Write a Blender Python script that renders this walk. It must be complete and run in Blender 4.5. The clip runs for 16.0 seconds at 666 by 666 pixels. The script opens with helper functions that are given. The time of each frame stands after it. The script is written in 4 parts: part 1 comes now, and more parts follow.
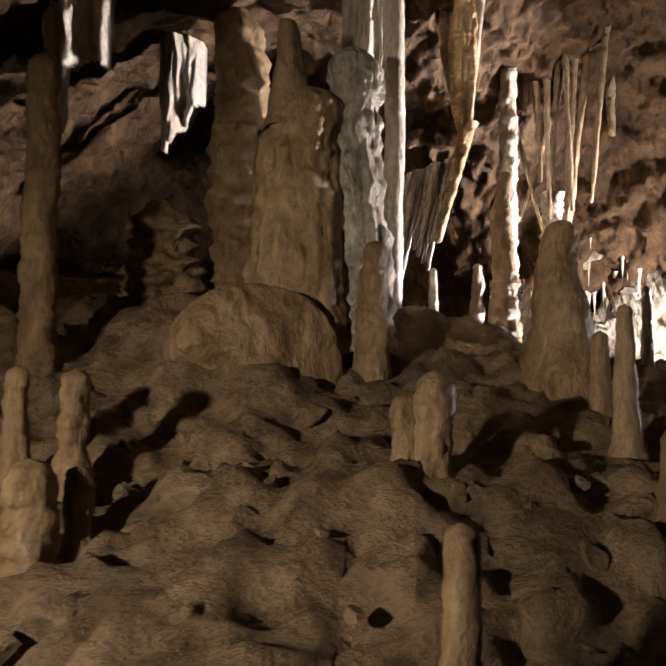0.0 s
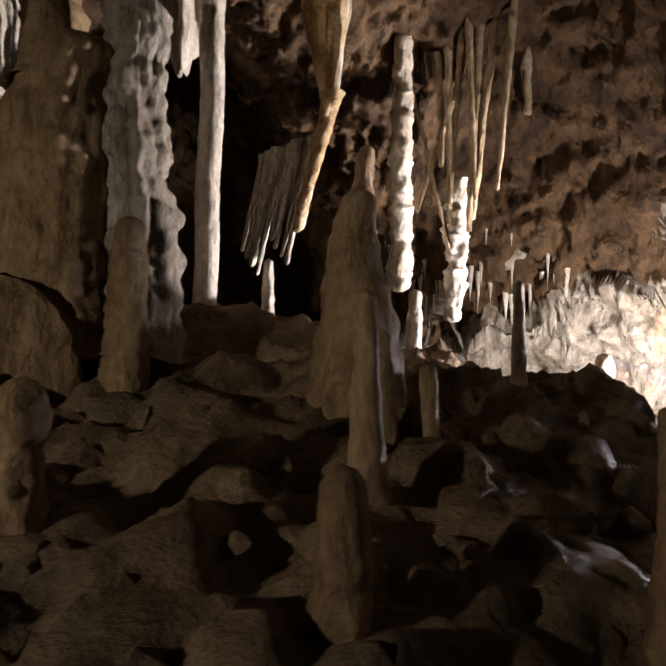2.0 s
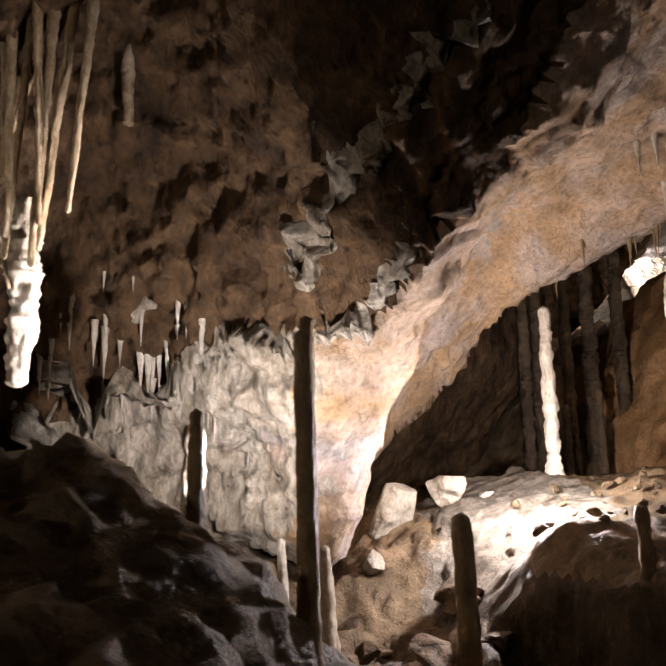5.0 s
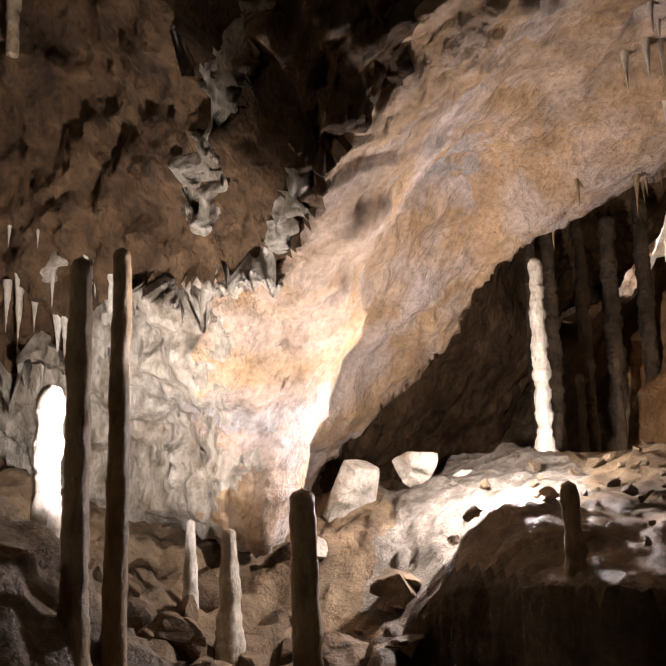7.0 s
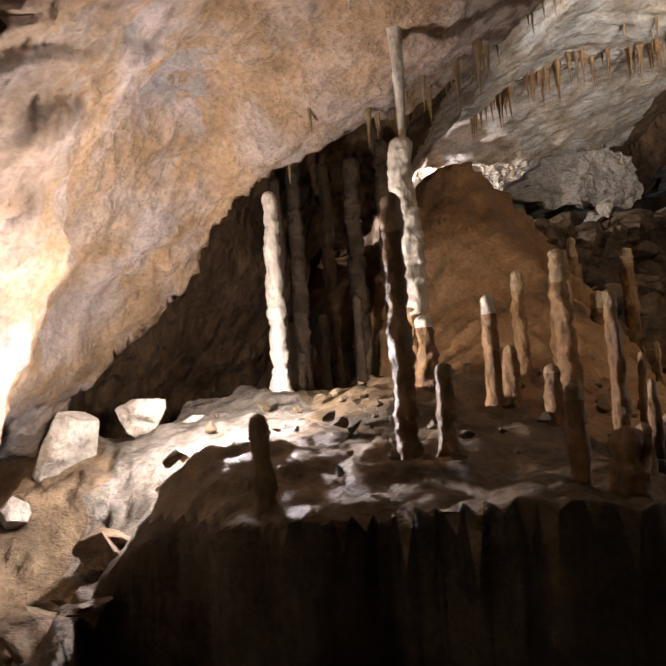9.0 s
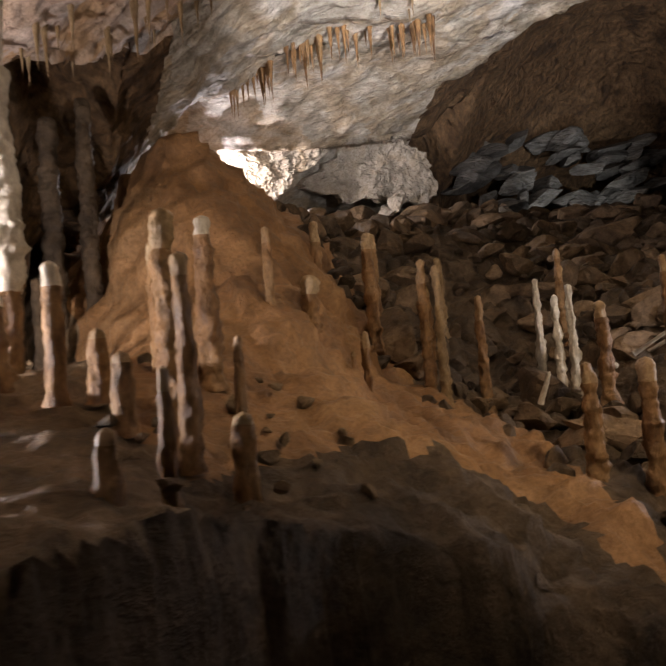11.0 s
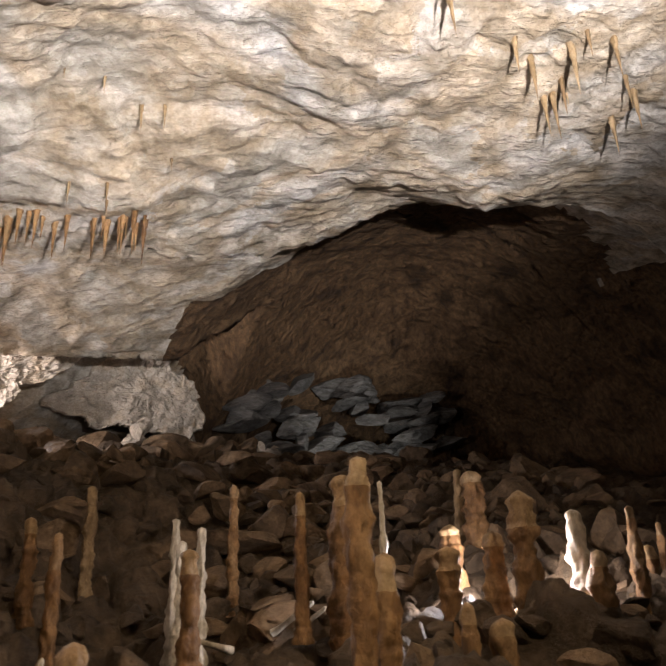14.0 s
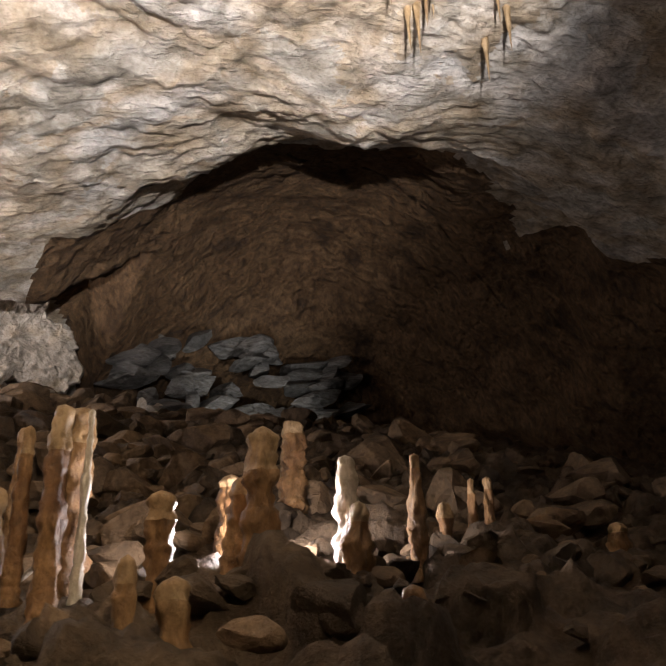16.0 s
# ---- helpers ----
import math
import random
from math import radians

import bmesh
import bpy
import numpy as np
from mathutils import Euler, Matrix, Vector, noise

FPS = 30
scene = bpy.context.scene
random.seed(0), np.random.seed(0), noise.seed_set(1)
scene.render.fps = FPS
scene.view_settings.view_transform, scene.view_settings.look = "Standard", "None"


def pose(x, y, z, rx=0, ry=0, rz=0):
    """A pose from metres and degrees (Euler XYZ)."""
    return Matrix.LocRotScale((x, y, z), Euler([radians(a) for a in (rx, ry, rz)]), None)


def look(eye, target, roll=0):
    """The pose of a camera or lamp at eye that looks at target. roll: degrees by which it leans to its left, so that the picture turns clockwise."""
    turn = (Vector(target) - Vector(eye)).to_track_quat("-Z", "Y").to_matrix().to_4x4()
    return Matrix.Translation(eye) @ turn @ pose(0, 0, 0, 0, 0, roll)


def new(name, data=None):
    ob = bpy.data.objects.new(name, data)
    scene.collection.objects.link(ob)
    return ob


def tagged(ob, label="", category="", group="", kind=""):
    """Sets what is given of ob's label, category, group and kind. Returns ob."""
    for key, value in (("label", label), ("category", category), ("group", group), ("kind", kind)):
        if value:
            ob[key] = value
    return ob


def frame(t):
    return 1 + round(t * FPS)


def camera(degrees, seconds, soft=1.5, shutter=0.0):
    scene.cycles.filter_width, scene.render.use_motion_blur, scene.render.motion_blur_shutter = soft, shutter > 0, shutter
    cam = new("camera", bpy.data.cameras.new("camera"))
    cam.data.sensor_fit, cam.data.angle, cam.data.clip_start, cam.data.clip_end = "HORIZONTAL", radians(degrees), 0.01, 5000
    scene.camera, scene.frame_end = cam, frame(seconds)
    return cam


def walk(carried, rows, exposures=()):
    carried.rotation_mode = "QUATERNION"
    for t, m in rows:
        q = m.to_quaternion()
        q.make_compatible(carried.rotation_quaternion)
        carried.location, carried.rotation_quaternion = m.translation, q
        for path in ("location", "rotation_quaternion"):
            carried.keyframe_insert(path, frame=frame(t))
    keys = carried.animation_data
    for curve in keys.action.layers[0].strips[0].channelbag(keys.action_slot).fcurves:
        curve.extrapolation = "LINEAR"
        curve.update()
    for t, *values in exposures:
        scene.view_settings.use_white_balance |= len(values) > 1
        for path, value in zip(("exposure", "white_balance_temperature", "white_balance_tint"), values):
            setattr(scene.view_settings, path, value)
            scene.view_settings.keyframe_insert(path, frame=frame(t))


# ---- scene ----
from mathutils.bvhtree import BVHTree

cam = camera(48.9, 16.0, 1.5, 0.3)
PATH = [
    (0, (0.398, -0.221, 1.446), (0.215, 1.769, 1.506), 0.6),
    (0.5, (0.603, -0.001, 1.431), (0.435, 1.99, 1.504), 0.2),
    (1, (0.777, 0.23, 1.421), (0.61, 2.222, 1.499), -0.1),
    (1.5, (0.99, 0.357, 1.427), (0.749, 2.341, 1.516), 0.4),
    (2, (1.203, 0.465, 1.432), (0.951, 2.447, 1.53), 1.1),
    (2.5, (1.429, 0.651, 1.425), (1.191, 2.631, 1.573), 0.9),
    (3, (1.651, 0.813, 1.4), (1.45, 2.795, 1.584), 0.5),
    (3.5, (1.807, 1.013, 1.367), (1.682, 2.999, 1.564), -0.3),
    (4, (2.019, 1.141, 1.372), (1.942, 3.117, 1.671), -0.6),
    (4.5, (2.268, 1.325, 1.426), (2.224, 3.3, 1.743), -0.5),
    (5, (2.497, 1.5, 1.394), (2.599, 3.469, 1.728), -1.3),
    (7.3, (3.202, 2.054, 1.302), (3.07, 4.03, 1.579), -1.3),
    (7.5, (3.202, 2.103, 1.288), (3.079, 4.083, 1.538), -1.3),
    (8, (3.21, 2.159, 1.3), (3.307, 4.148, 1.488), -1.4),
    (8.5, (3.286, 2.181, 1.284), (3.653, 4.14, 1.45), -3.3),
    (9, (3.475, 2.227, 1.259), (3.928, 4.169, 1.408), -4.2),
    (9.5, (3.688, 2.32, 1.227), (4.247, 4.236, 1.358), -5.3),
    (10, (3.936, 2.392, 1.188), (4.634, 4.262, 1.309), -6.2),
    (10.2, (4.039, 2.403, 1.181), (4.765, 4.263, 1.298), -6.1),
    (12.3, (5.461, 2.93, 1.127), (6.432, 4.664, 1.353), -2.4),
    (12.5, (5.585, 2.959, 1.123), (6.565, 4.673, 1.44), -2.2),
    (13, (5.85, 2.956, 1.145), (6.842, 4.592, 1.729), -2.3),
    (13.5, (6.103, 2.967, 1.146), (7.176, 4.481, 1.893), -2.7),
    (14, (6.344, 2.922, 1.128), (7.432, 4.416, 1.892), -2.5),
    (14.5, (6.57, 2.953, 1.119), (7.705, 4.419, 1.869), 0.6),
    (15, (6.822, 2.955, 1.101), (8.002, 4.373, 1.873), -0.2),
    (15.5, (7.076, 2.922, 1.087), (8.271, 4.358, 1.801), -1.2),
    (16, (7.304, 2.939, 1.083), (8.504, 4.379, 1.781), -1.3),
]
EXPOSURES = [(0, 0.6), (0.7, 0.5), (1.5, 0.0), (2.5, -0.5), (5, -0.7), (8.5, -0.65), (10, -0.3), (12.5, 0.15), (13.2, -0.05), (16, 0.1)]
walk(cam, [(t, look(eye, target, roll)) for t, eye, target, roll in PATH], EXPOSURES)

# ---- world and lamps ----
world = bpy.data.worlds.new("world")
scene.world = world
world.use_nodes = True
world.node_tree.nodes["Background"].inputs[0].default_value = (0.0, 0.0, 0.0, 1)
world.node_tree.nodes["Background"].inputs[1].default_value = 0.0


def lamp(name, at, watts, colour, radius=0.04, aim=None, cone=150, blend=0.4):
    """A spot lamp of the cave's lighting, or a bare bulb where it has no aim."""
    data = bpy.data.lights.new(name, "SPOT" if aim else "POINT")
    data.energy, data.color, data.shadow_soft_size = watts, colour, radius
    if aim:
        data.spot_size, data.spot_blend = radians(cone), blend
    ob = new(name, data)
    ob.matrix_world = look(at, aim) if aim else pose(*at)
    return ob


WARM, WHITE, AMBER, COOL = (1.0, 0.88, 0.75), (1.0, 0.92, 0.95), (1.0, 0.79, 0.55), (0.98, 0.95, 1.0)
lamp("lamp_ledge", (3.62, 5.05, 1.29), 165, WHITE, 0.025)
lamp("lamp_wall", (3.42, 4.38, 1.22), 1250, WHITE, 0.025, (0.8, 3.9, 2.35), 52, 0.7)
lamp("lamp_fringe", (2.42, 4.05, 1.2), 180, WHITE, 0.025, (2.15, 4.9, 1.85), 118, 0.6)
lamp("lamp_entrance", (-1.3, -0.8, 1.75), 185, WARM, 0.06, (0.35, 2.0, 1.3), 72, 1.0)
lamp("lamp_stones", (8.82, 5.22, 1.36), 42, WHITE, 0.03)
lamp("lamp_hall", (6.9, 2.0, 1.6), 3500, COOL, 0.05, (7.9, 5.0, 4.45), 68, 0.6)
lamp("lamp_grotto", (6.95, 10.65, 3.55), 170, WHITE, 0.04)
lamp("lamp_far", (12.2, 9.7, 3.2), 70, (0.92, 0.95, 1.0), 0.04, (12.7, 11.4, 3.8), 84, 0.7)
lamp("lamp_path", (7.2, 2.0, 2.7), 230, AMBER, 0.06, (6.7, 6.4, 1.2), 76, 0.8)

# ---- materials ----


def material(name, colours, scale=3.0, rough=0.6, bump=0.5, fine=40.0, stretch=(1, 1, 1), spots=0.35, vary=0.12, coat=0.0, cracks=0.0, grain=None):
    """Calcite or limestone: a ramp of colours over broad noise, finer stains over it, relief at two sizes."""
    m = bpy.data.materials.new(name)
    m.use_nodes = True
    nt = m.node_tree
    n, l = nt.nodes, nt.links
    b = n["Principled BSDF"]
    co = n.new("ShaderNodeNewGeometry")
    mp = n.new("ShaderNodeMapping")
    mp.inputs["Scale"].default_value = stretch
    l.new(co.outputs["Position"], mp.inputs[0])

    def noise_tex(s, detail, distort=0.0, roughness=0.55):
        t = n.new("ShaderNodeTexNoise")
        t.inputs["Scale"].default_value, t.inputs["Detail"].default_value = s, detail
        t.inputs["Roughness"].default_value, t.inputs["Distortion"].default_value = roughness, distort
        l.new(mp.outputs[0], t.inputs["Vector"])
        return t

    broad, mid, small = noise_tex(scale, 6, 0.6), noise_tex(scale * 4.3, 8, 0.3, 0.65), noise_tex(fine, 6, 0.0, 0.7)
    ramp = n.new("ShaderNodeValToRGB")
    while len(ramp.color_ramp.elements) < len(colours):
        ramp.color_ramp.elements.new(0.5)
    for i, c in enumerate(colours):
        e = ramp.color_ramp.elements[i]
        e.position, e.color = 0.28 + 0.44 * i / (len(colours) - 1), (*c, 1)
    l.new(broad.outputs[0], ramp.inputs[0])
    dirt = n.new("ShaderNodeValToRGB")
    dirt.color_ramp.elements[0].position, dirt.color_ramp.elements[1].position = 0.38, 0.62
    dirt.color_ramp.elements[0].color, dirt.color_ramp.elements[1].color = (1 - spots, 1 - spots * 1.05, 1 - spots * 1.15, 1), (1, 1, 1, 1)
    l.new(mid.outputs[0], dirt.inputs[0])
    mul = n.new("ShaderNodeMix")
    mul.data_type, mul.blend_type = "RGBA", "MULTIPLY"
    mul.inputs[0].default_value = 1.0
    l.new(ramp.outputs[0], mul.inputs[6])
    l.new(dirt.outputs[0], mul.inputs[7])
    info, hsv, ma = n.new("ShaderNodeObjectInfo"), n.new("ShaderNodeHueSaturation"), n.new("ShaderNodeMath")
    ma.operation = "MULTIPLY_ADD"
    ma.inputs[1].default_value, ma.inputs[2].default_value = vary * 2, 1 - vary
    l.new(info.outputs["Random"], ma.inputs[0])
    l.new(ma.outputs[0], hsv.inputs["Value"])
    grit = n.new("ShaderNodeValToRGB")
    grit.color_ramp.elements[0].position, grit.color_ramp.elements[1].position = 0.36, 0.58
    grit.color_ramp.elements[0].color, grit.color_ramp.elements[1].color = (0.62, 0.6, 0.57, 1), (1, 1, 1, 1)
    l.new(small.outputs[0], grit.inputs[0])
    mul2 = n.new("ShaderNodeMix")
    mul2.data_type, mul2.blend_type = "RGBA", "MULTIPLY"
    mul2.inputs[0].default_value = 0.8
    l.new(mul.outputs[2], mul2.inputs[6])
    l.new(grit.outputs[0], mul2.inputs[7])
    l.new(mul2.outputs[2], hsv.inputs["Color"])
    l.new(hsv.outputs[0], b.inputs["Base Color"])
    rr = n.new("ShaderNodeMapRange")
    rr.inputs[3].default_value, rr.inputs[4].default_value = rough - 0.18, rough + 0.18
    l.new(mid.outputs[0], rr.inputs[0])
    l.new(rr.outputs[0], b.inputs["Roughness"])
    b.inputs["Coat Weight"].default_value = coat
    b.inputs["Coat Roughness"].default_value = 0.25
    hsv.inputs["Saturation"].default_value = 1.0
    b.inputs["Specular IOR Level"].default_value = 0.35
    ridge = noise_tex(scale * 2.4, 7, 0.4, 0.6)
    if grain:
        along = Vector(grain).normalized()
        side = along.cross(Vector((0.3, -0.4, 1.0))).normalized()
        axes = n.new("ShaderNodeCombineXYZ")
        for k, (axis, s) in enumerate(((along, 1.1), (side, 9.0), (along.cross(side), 6.0))):
            dot = n.new("ShaderNodeVectorMath")
            dot.operation = "DOT_PRODUCT"
            dot.inputs[1].default_value = axis * s
            l.new(co.outputs["Position"], dot.inputs[0])
            l.new(dot.outputs["Value"], axes.inputs[k])
        ridge.inputs["Scale"].default_value, ridge.inputs["Detail"].default_value, ridge.inputs["Distortion"].default_value = 1.0, 10, 0.25
        l.new(axes.outputs[0], ridge.inputs["Vector"])
        band = n.new("ShaderNodeValToRGB")
        for e, p, c in zip(band.color_ramp.elements, (0.36, 0.60), ((0.62, 0.58, 0.54, 1), (1.0, 1.0, 1.0, 1))):
            e.position, e.color = p, c
        l.new(ridge.outputs[0], band.inputs[0])
        mul3 = n.new("ShaderNodeMix")
        mul3.data_type, mul3.blend_type = "RGBA", "MULTIPLY"
        mul3.inputs[0].default_value = 0.3
        l.new(mul2.outputs[2], mul3.inputs[6])
        l.new(band.outputs[0], mul3.inputs[7])
        l.new(mul3.outputs[2], hsv.inputs["Color"])
        cell, jump = n.new("ShaderNodeTexVoronoi"), n.new("ShaderNodeMath")
        cell.inputs["Scale"].default_value = 1.7
        jig = n.new("ShaderNodeMixRGB")
        jig.blend_type, jig.inputs[0].default_value = "ADD", 0.5
        l.new(co.outputs["Position"], jig.inputs[1])
        l.new(mid.outputs["Color"], jig.inputs[2])
        l.new(jig.outputs[0], cell.inputs["Vector"])
        jump.operation = "MULTIPLY_ADD"
        jump.inputs[1].default_value = 0.18
        l.new(cell.outputs["Color"], jump.inputs[0])
        l.new(broad.outputs[0], jump.inputs[2])
        shift = n.new("ShaderNodeMath")
        shift.operation = "SUBTRACT"
        shift.inputs[1].default_value = 0.09
        l.new(jump.outputs[0], shift.inputs[0])
        l.new(shift.outputs[0], ramp.inputs[0])
    else:
        ridge.noise_type = "RIDGED_MULTIFRACTAL"
    b0 = n.new("ShaderNodeBump")
    b0.inputs["Strength"].default_value, b0.inputs["Distance"].default_value = min(1.0, bump), 0.09
    l.new(ridge.outputs[0], b0.inputs["Height"])
    b1, b2 = n.new("ShaderNodeBump"), n.new("ShaderNodeBump")
    l.new(b0.outputs[0], b1.inputs["Normal"])
    if cracks:
        cr, edge = n.new("ShaderNodeTexVoronoi"), n.new("ShaderNodeMapRange")
        cr.feature = "DISTANCE_TO_EDGE"
        cr.inputs["Scale"].default_value = cracks
        warp = n.new("ShaderNodeMixRGB")
        warp.blend_type, warp.inputs[0].default_value = "ADD", 0.9
        l.new(mp.outputs[0], warp.inputs[1])
        l.new(mid.outputs["Color"], warp.inputs[2])
        l.new(warp.outputs[0], cr.inputs["Vector"])
        edge.inputs[2].default_value = 0.02
        l.new(cr.outputs["Distance"], edge.inputs[0])
        b3 = n.new("ShaderNodeBump")
        b3.inputs["Strength"].default_value, b3.inputs["Distance"].default_value = 0.35, 0.02
        l.new(edge.outputs[0], b3.inputs["Height"])
        l.new(b3.outputs[0], b0.inputs["Normal"])
    b1.inputs["Strength"].default_value, b1.inputs["Distance"].default_value = bump, 0.05
    b2.inputs["Strength"].default_value, b2.inputs["Distance"].default_value = bump, 0.014
    l.new(mid.outputs[0], b1.inputs["Height"])
    l.new(small.outputs[0], b2.inputs["Height"])
    chip, b4 = noise_tex(9.0, 9, 0.2, 0.68), n.new("ShaderNodeBump")
    chip.noise_type = "RIDGED_MULTIFRACTAL"
    b4.inputs["Strength"].default_value, b4.inputs["Distance"].default_value = 0.7 * bump, 0.022
    l.new(chip.outputs[0], b4.inputs["Height"])
    l.new(b1.outputs[0], b4.inputs["Normal"])
    if grain:
        plate, b5 = n.new("ShaderNodeTexVoronoi"), n.new("ShaderNodeBump")
        plate.inputs["Scale"].default_value = 0.75
        push = n.new("ShaderNodeMixRGB")
        push.blend_type, push.inputs[0].default_value = "ADD", 1.0
        l.new(axes.outputs[0], push.inputs[1])
        l.new(mid.outputs["Color"], push.inputs[2])
        l.new(push.outputs[0], plate.inputs["Vector"])
        b5.inputs["Strength"].default_value, b5.inputs["Distance"].default_value = 0.8, 0.06
        l.new(plate.outputs["Color"], b5.inputs["Height"])
        l.new(b4.outputs[0], b5.inputs["Normal"])
        l.new(b5.outputs[0], b2.inputs["Normal"])
    else:
        l.new(b4.outputs[0], b2.inputs["Normal"])
    l.new(b2.outputs[0], b.inputs["Normal"])
    return m


M_GROUND = material("muddy_flowstone", [(0.09, 0.062, 0.034), (0.21, 0.145, 0.08), (0.31, 0.21, 0.12), (0.19, 0.14, 0.09)], 1.6, 0.6, 1.0, spots=0.5)
M_CEIL = material("limestone_roof", [(0.54, 0.43, 0.34), (0.66, 0.54, 0.46), (0.60, 0.39, 0.21), (0.66, 0.53, 0.45), (0.54, 0.51, 0.49)], 0.9, 0.7, 1.0, 30, (1, 1, 1.0), 0.32, cracks=1.1, grain=(-0.5, 0.4, -1.0))
M_WALL_SHADE = material("brown_drip_wall_and_shade", [(0.048, 0.025, 0.010), (0.13, 0.071, 0.030), (0.19, 0.11, 0.05), (0.095, 0.052, 0.022)], 3.2, 0.75, 1.0, 34, (1, 1, 0.6), 0.55)
M_CALC = material("white_drip_wall", [(0.42, 0.34, 0.24), (0.64, 0.56, 0.45), (0.74, 0.68, 0.58)], 4.0, 0.5, 1.0, 40, (1, 1, 0.5), 0.5)
M_HALL = material("cream_limestone_roof", [(0.34, 0.30, 0.24), (0.60, 0.55, 0.47), (0.53, 0.42, 0.29), (0.66, 0.61, 0.54), (0.45, 0.43, 0.40)], 0.8, 0.7, 1.0, 26, (1, 1, 1.3), 0.5, cracks=1.1, grain=(2.0, -1.2, 0.43))
M_SHELF = material("pale_ledge_floor", [(0.15, 0.125, 0.09), (0.26, 0.22, 0.175), (0.34, 0.30, 0.25)], 3.0, 0.7, 1.0, 40, (1, 1, 1), 0.5)
M_CLAY = material("orange_clay_flowstone", [(0.17, 0.085, 0.035), (0.32, 0.17, 0.07), (0.38, 0.22, 0.10)], 1.4, 0.55, 0.7, 40, (1, 1, 1), 0.35)
M_SCREE_SHADE = material("dark_scree_and_shade", [(0.06, 0.04, 0.024), (0.12, 0.08, 0.046), (0.17, 0.115, 0.068)], 2.0, 0.7, 1.0, 40, (1, 1, 1), 0.5)
M_TAN = material("tan_calcite", [(0.20, 0.12, 0.06), (0.36, 0.24, 0.12), (0.46, 0.33, 0.19)], 4.0, 0.5, 0.6, 60, (1, 1, 0.5), 0.35, vary=0.04)
M_RUST = material("rusty_calcite", [(0.17, 0.08, 0.032), (0.34, 0.185, 0.075), (0.43, 0.27, 0.13)], 5.0, 0.5, 0.6, 60, (1, 1, 0.6), 0.45, vary=0.04)
M_WHITE = material("white_calcite", [(0.55, 0.46, 0.34), (0.74, 0.66, 0.54), (0.80, 0.74, 0.64)], 5.0, 0.42, 0.5, 60, (1, 1, 0.5), 0.25, 0.06, 0.2)
M_ROCK = material("broken_limestone", [(0.09, 0.058, 0.033), (0.20, 0.13, 0.072), (0.29, 0.19, 0.11)], 3.0, 0.7, 0.7, 45, (1, 1, 1), 0.4, 0.25)
M_TIP = material("pale_tip", [(0.30, 0.17, 0.08), (0.44, 0.29, 0.15), (0.52, 0.38, 0.22)], 6.0, 0.45, 0.5, 60, (1, 1, 0.6), 0.3, vary=0.04)
M_PALE = material("pale_block", [(0.42, 0.36, 0.29), (0.58, 0.51, 0.42), (0.62, 0.50, 0.36)], 3.0, 0.7, 0.8, 45, (1, 1, 1), 0.3)
M_GREY = material("grey_bedded_limestone", [(0.11, 0.10, 0.09), (0.22, 0.205, 0.185), (0.32, 0.29, 0.25)], 2.0, 0.65, 1.0, 30, (1, 1, 3), 0.5)

# ---- helpers of the place ----


def rbf(knots):
    """A smooth sheet over a few spot heights."""
    k = np.array(knots, float)
    p, z, m = k[:, :2], k[:, 2], len(k)
    a = np.zeros((m + 3, m + 3))
    a[:m, :m] = np.sqrt(((p[:, None] - p[None]) ** 2).sum(2) + 0.02)
    a[:m, m], a[:m, m + 1:] = 1, p
    a[m, :m], a[m + 1:, :m] = 1, p.T
    w = np.linalg.solve(a, np.r_[z, 0, 0, 0])

    def height(x, y):
        d = np.sqrt((x[..., None] - p[:, 0]) ** 2 + (y[..., None] - p[:, 1]) ** 2 + 0.02)
        return d @ w[:m] + w[m] + w[m + 1] * x + w[m + 2] * y
    return height


def mesh_object(name, verts, faces, mat, parent=None, smooth=True):
    me = bpy.data.meshes.new(name)
    me.from_pydata(verts, [], faces)
    me.materials.append(mat)
    me.polygons.foreach_set("use_smooth", [smooth] * len(me.polygons))
    me.update()
    ob = new(name, me)
    ob.parent = parent
    return ob


def part(name, bm, mat, parent, label=""):
    me = bpy.data.meshes.new(name)
    bm.to_mesh(me)
    bm.free()
    me.materials.append(mat)
    ob = new(name, me)
    ob.parent = parent
    return tagged(ob, label)


def graded(a, b, c, d, fine, coarse):
    """Steps from a to d, fine between b and c."""
    return np.r_[np.arange(a, b, coarse), np.arange(b, c, fine), np.arange(c, d + coarse, coarse)]


def sheet(name, height, xs, ys, relief, mat, flip=False):
    """A sheet of rock: a grid at the given heights, pushed along its own normals by relief(x, y, z, slope)."""
    gx, gy = np.meshgrid(xs, ys)
    gz = height(gx, gy)
    dy, dx = np.gradient(gz, ys, xs)
    nrm = np.stack([-dx, -dy, np.ones_like(gz)], -1)
    nrm /= np.linalg.norm(nrm, axis=-1)[..., None]
    pts = np.stack([gx, gy, gz], -1).reshape(-1, 3)
    push = np.array([relief(*p, s) for p, s in zip(pts.tolist(), nrm[..., 2].ravel().tolist())])
    pts = pts + nrm.reshape(-1, 3) * push[:, None]
    nx, ny = len(xs), len(ys)
    i = np.arange(nx * ny).reshape(ny, nx)
    q = np.stack([i[:-1, :-1], i[:-1, 1:], i[1:, 1:], i[1:, :-1]], -1).reshape(-1, 4)
    if flip:
        q = q[:, ::-1]
    return mesh_object(name, pts.tolist(), q.tolist(), mat)


def zones(ob, mats, choose, rag=0.12):
    """Give each face of a sheet the material of its stretch of the cave, with uneven borders."""
    for m in mats:
        ob.data.materials.append(m)
    me = ob.data
    c = np.empty(len(me.polygons) * 3)
    me.polygons.foreach_get("center", c)
    me.polygons.foreach_set("material_index", [choose(x + rag * noise.fractal((x * 2, y * 2, z * 2), 0.8, 2, 3), y + rag * noise.fractal((x * 2, y * 2, z * 2 + 9), 0.8, 2, 3), z) for x, y, z in c.reshape(-1, 3).tolist()])


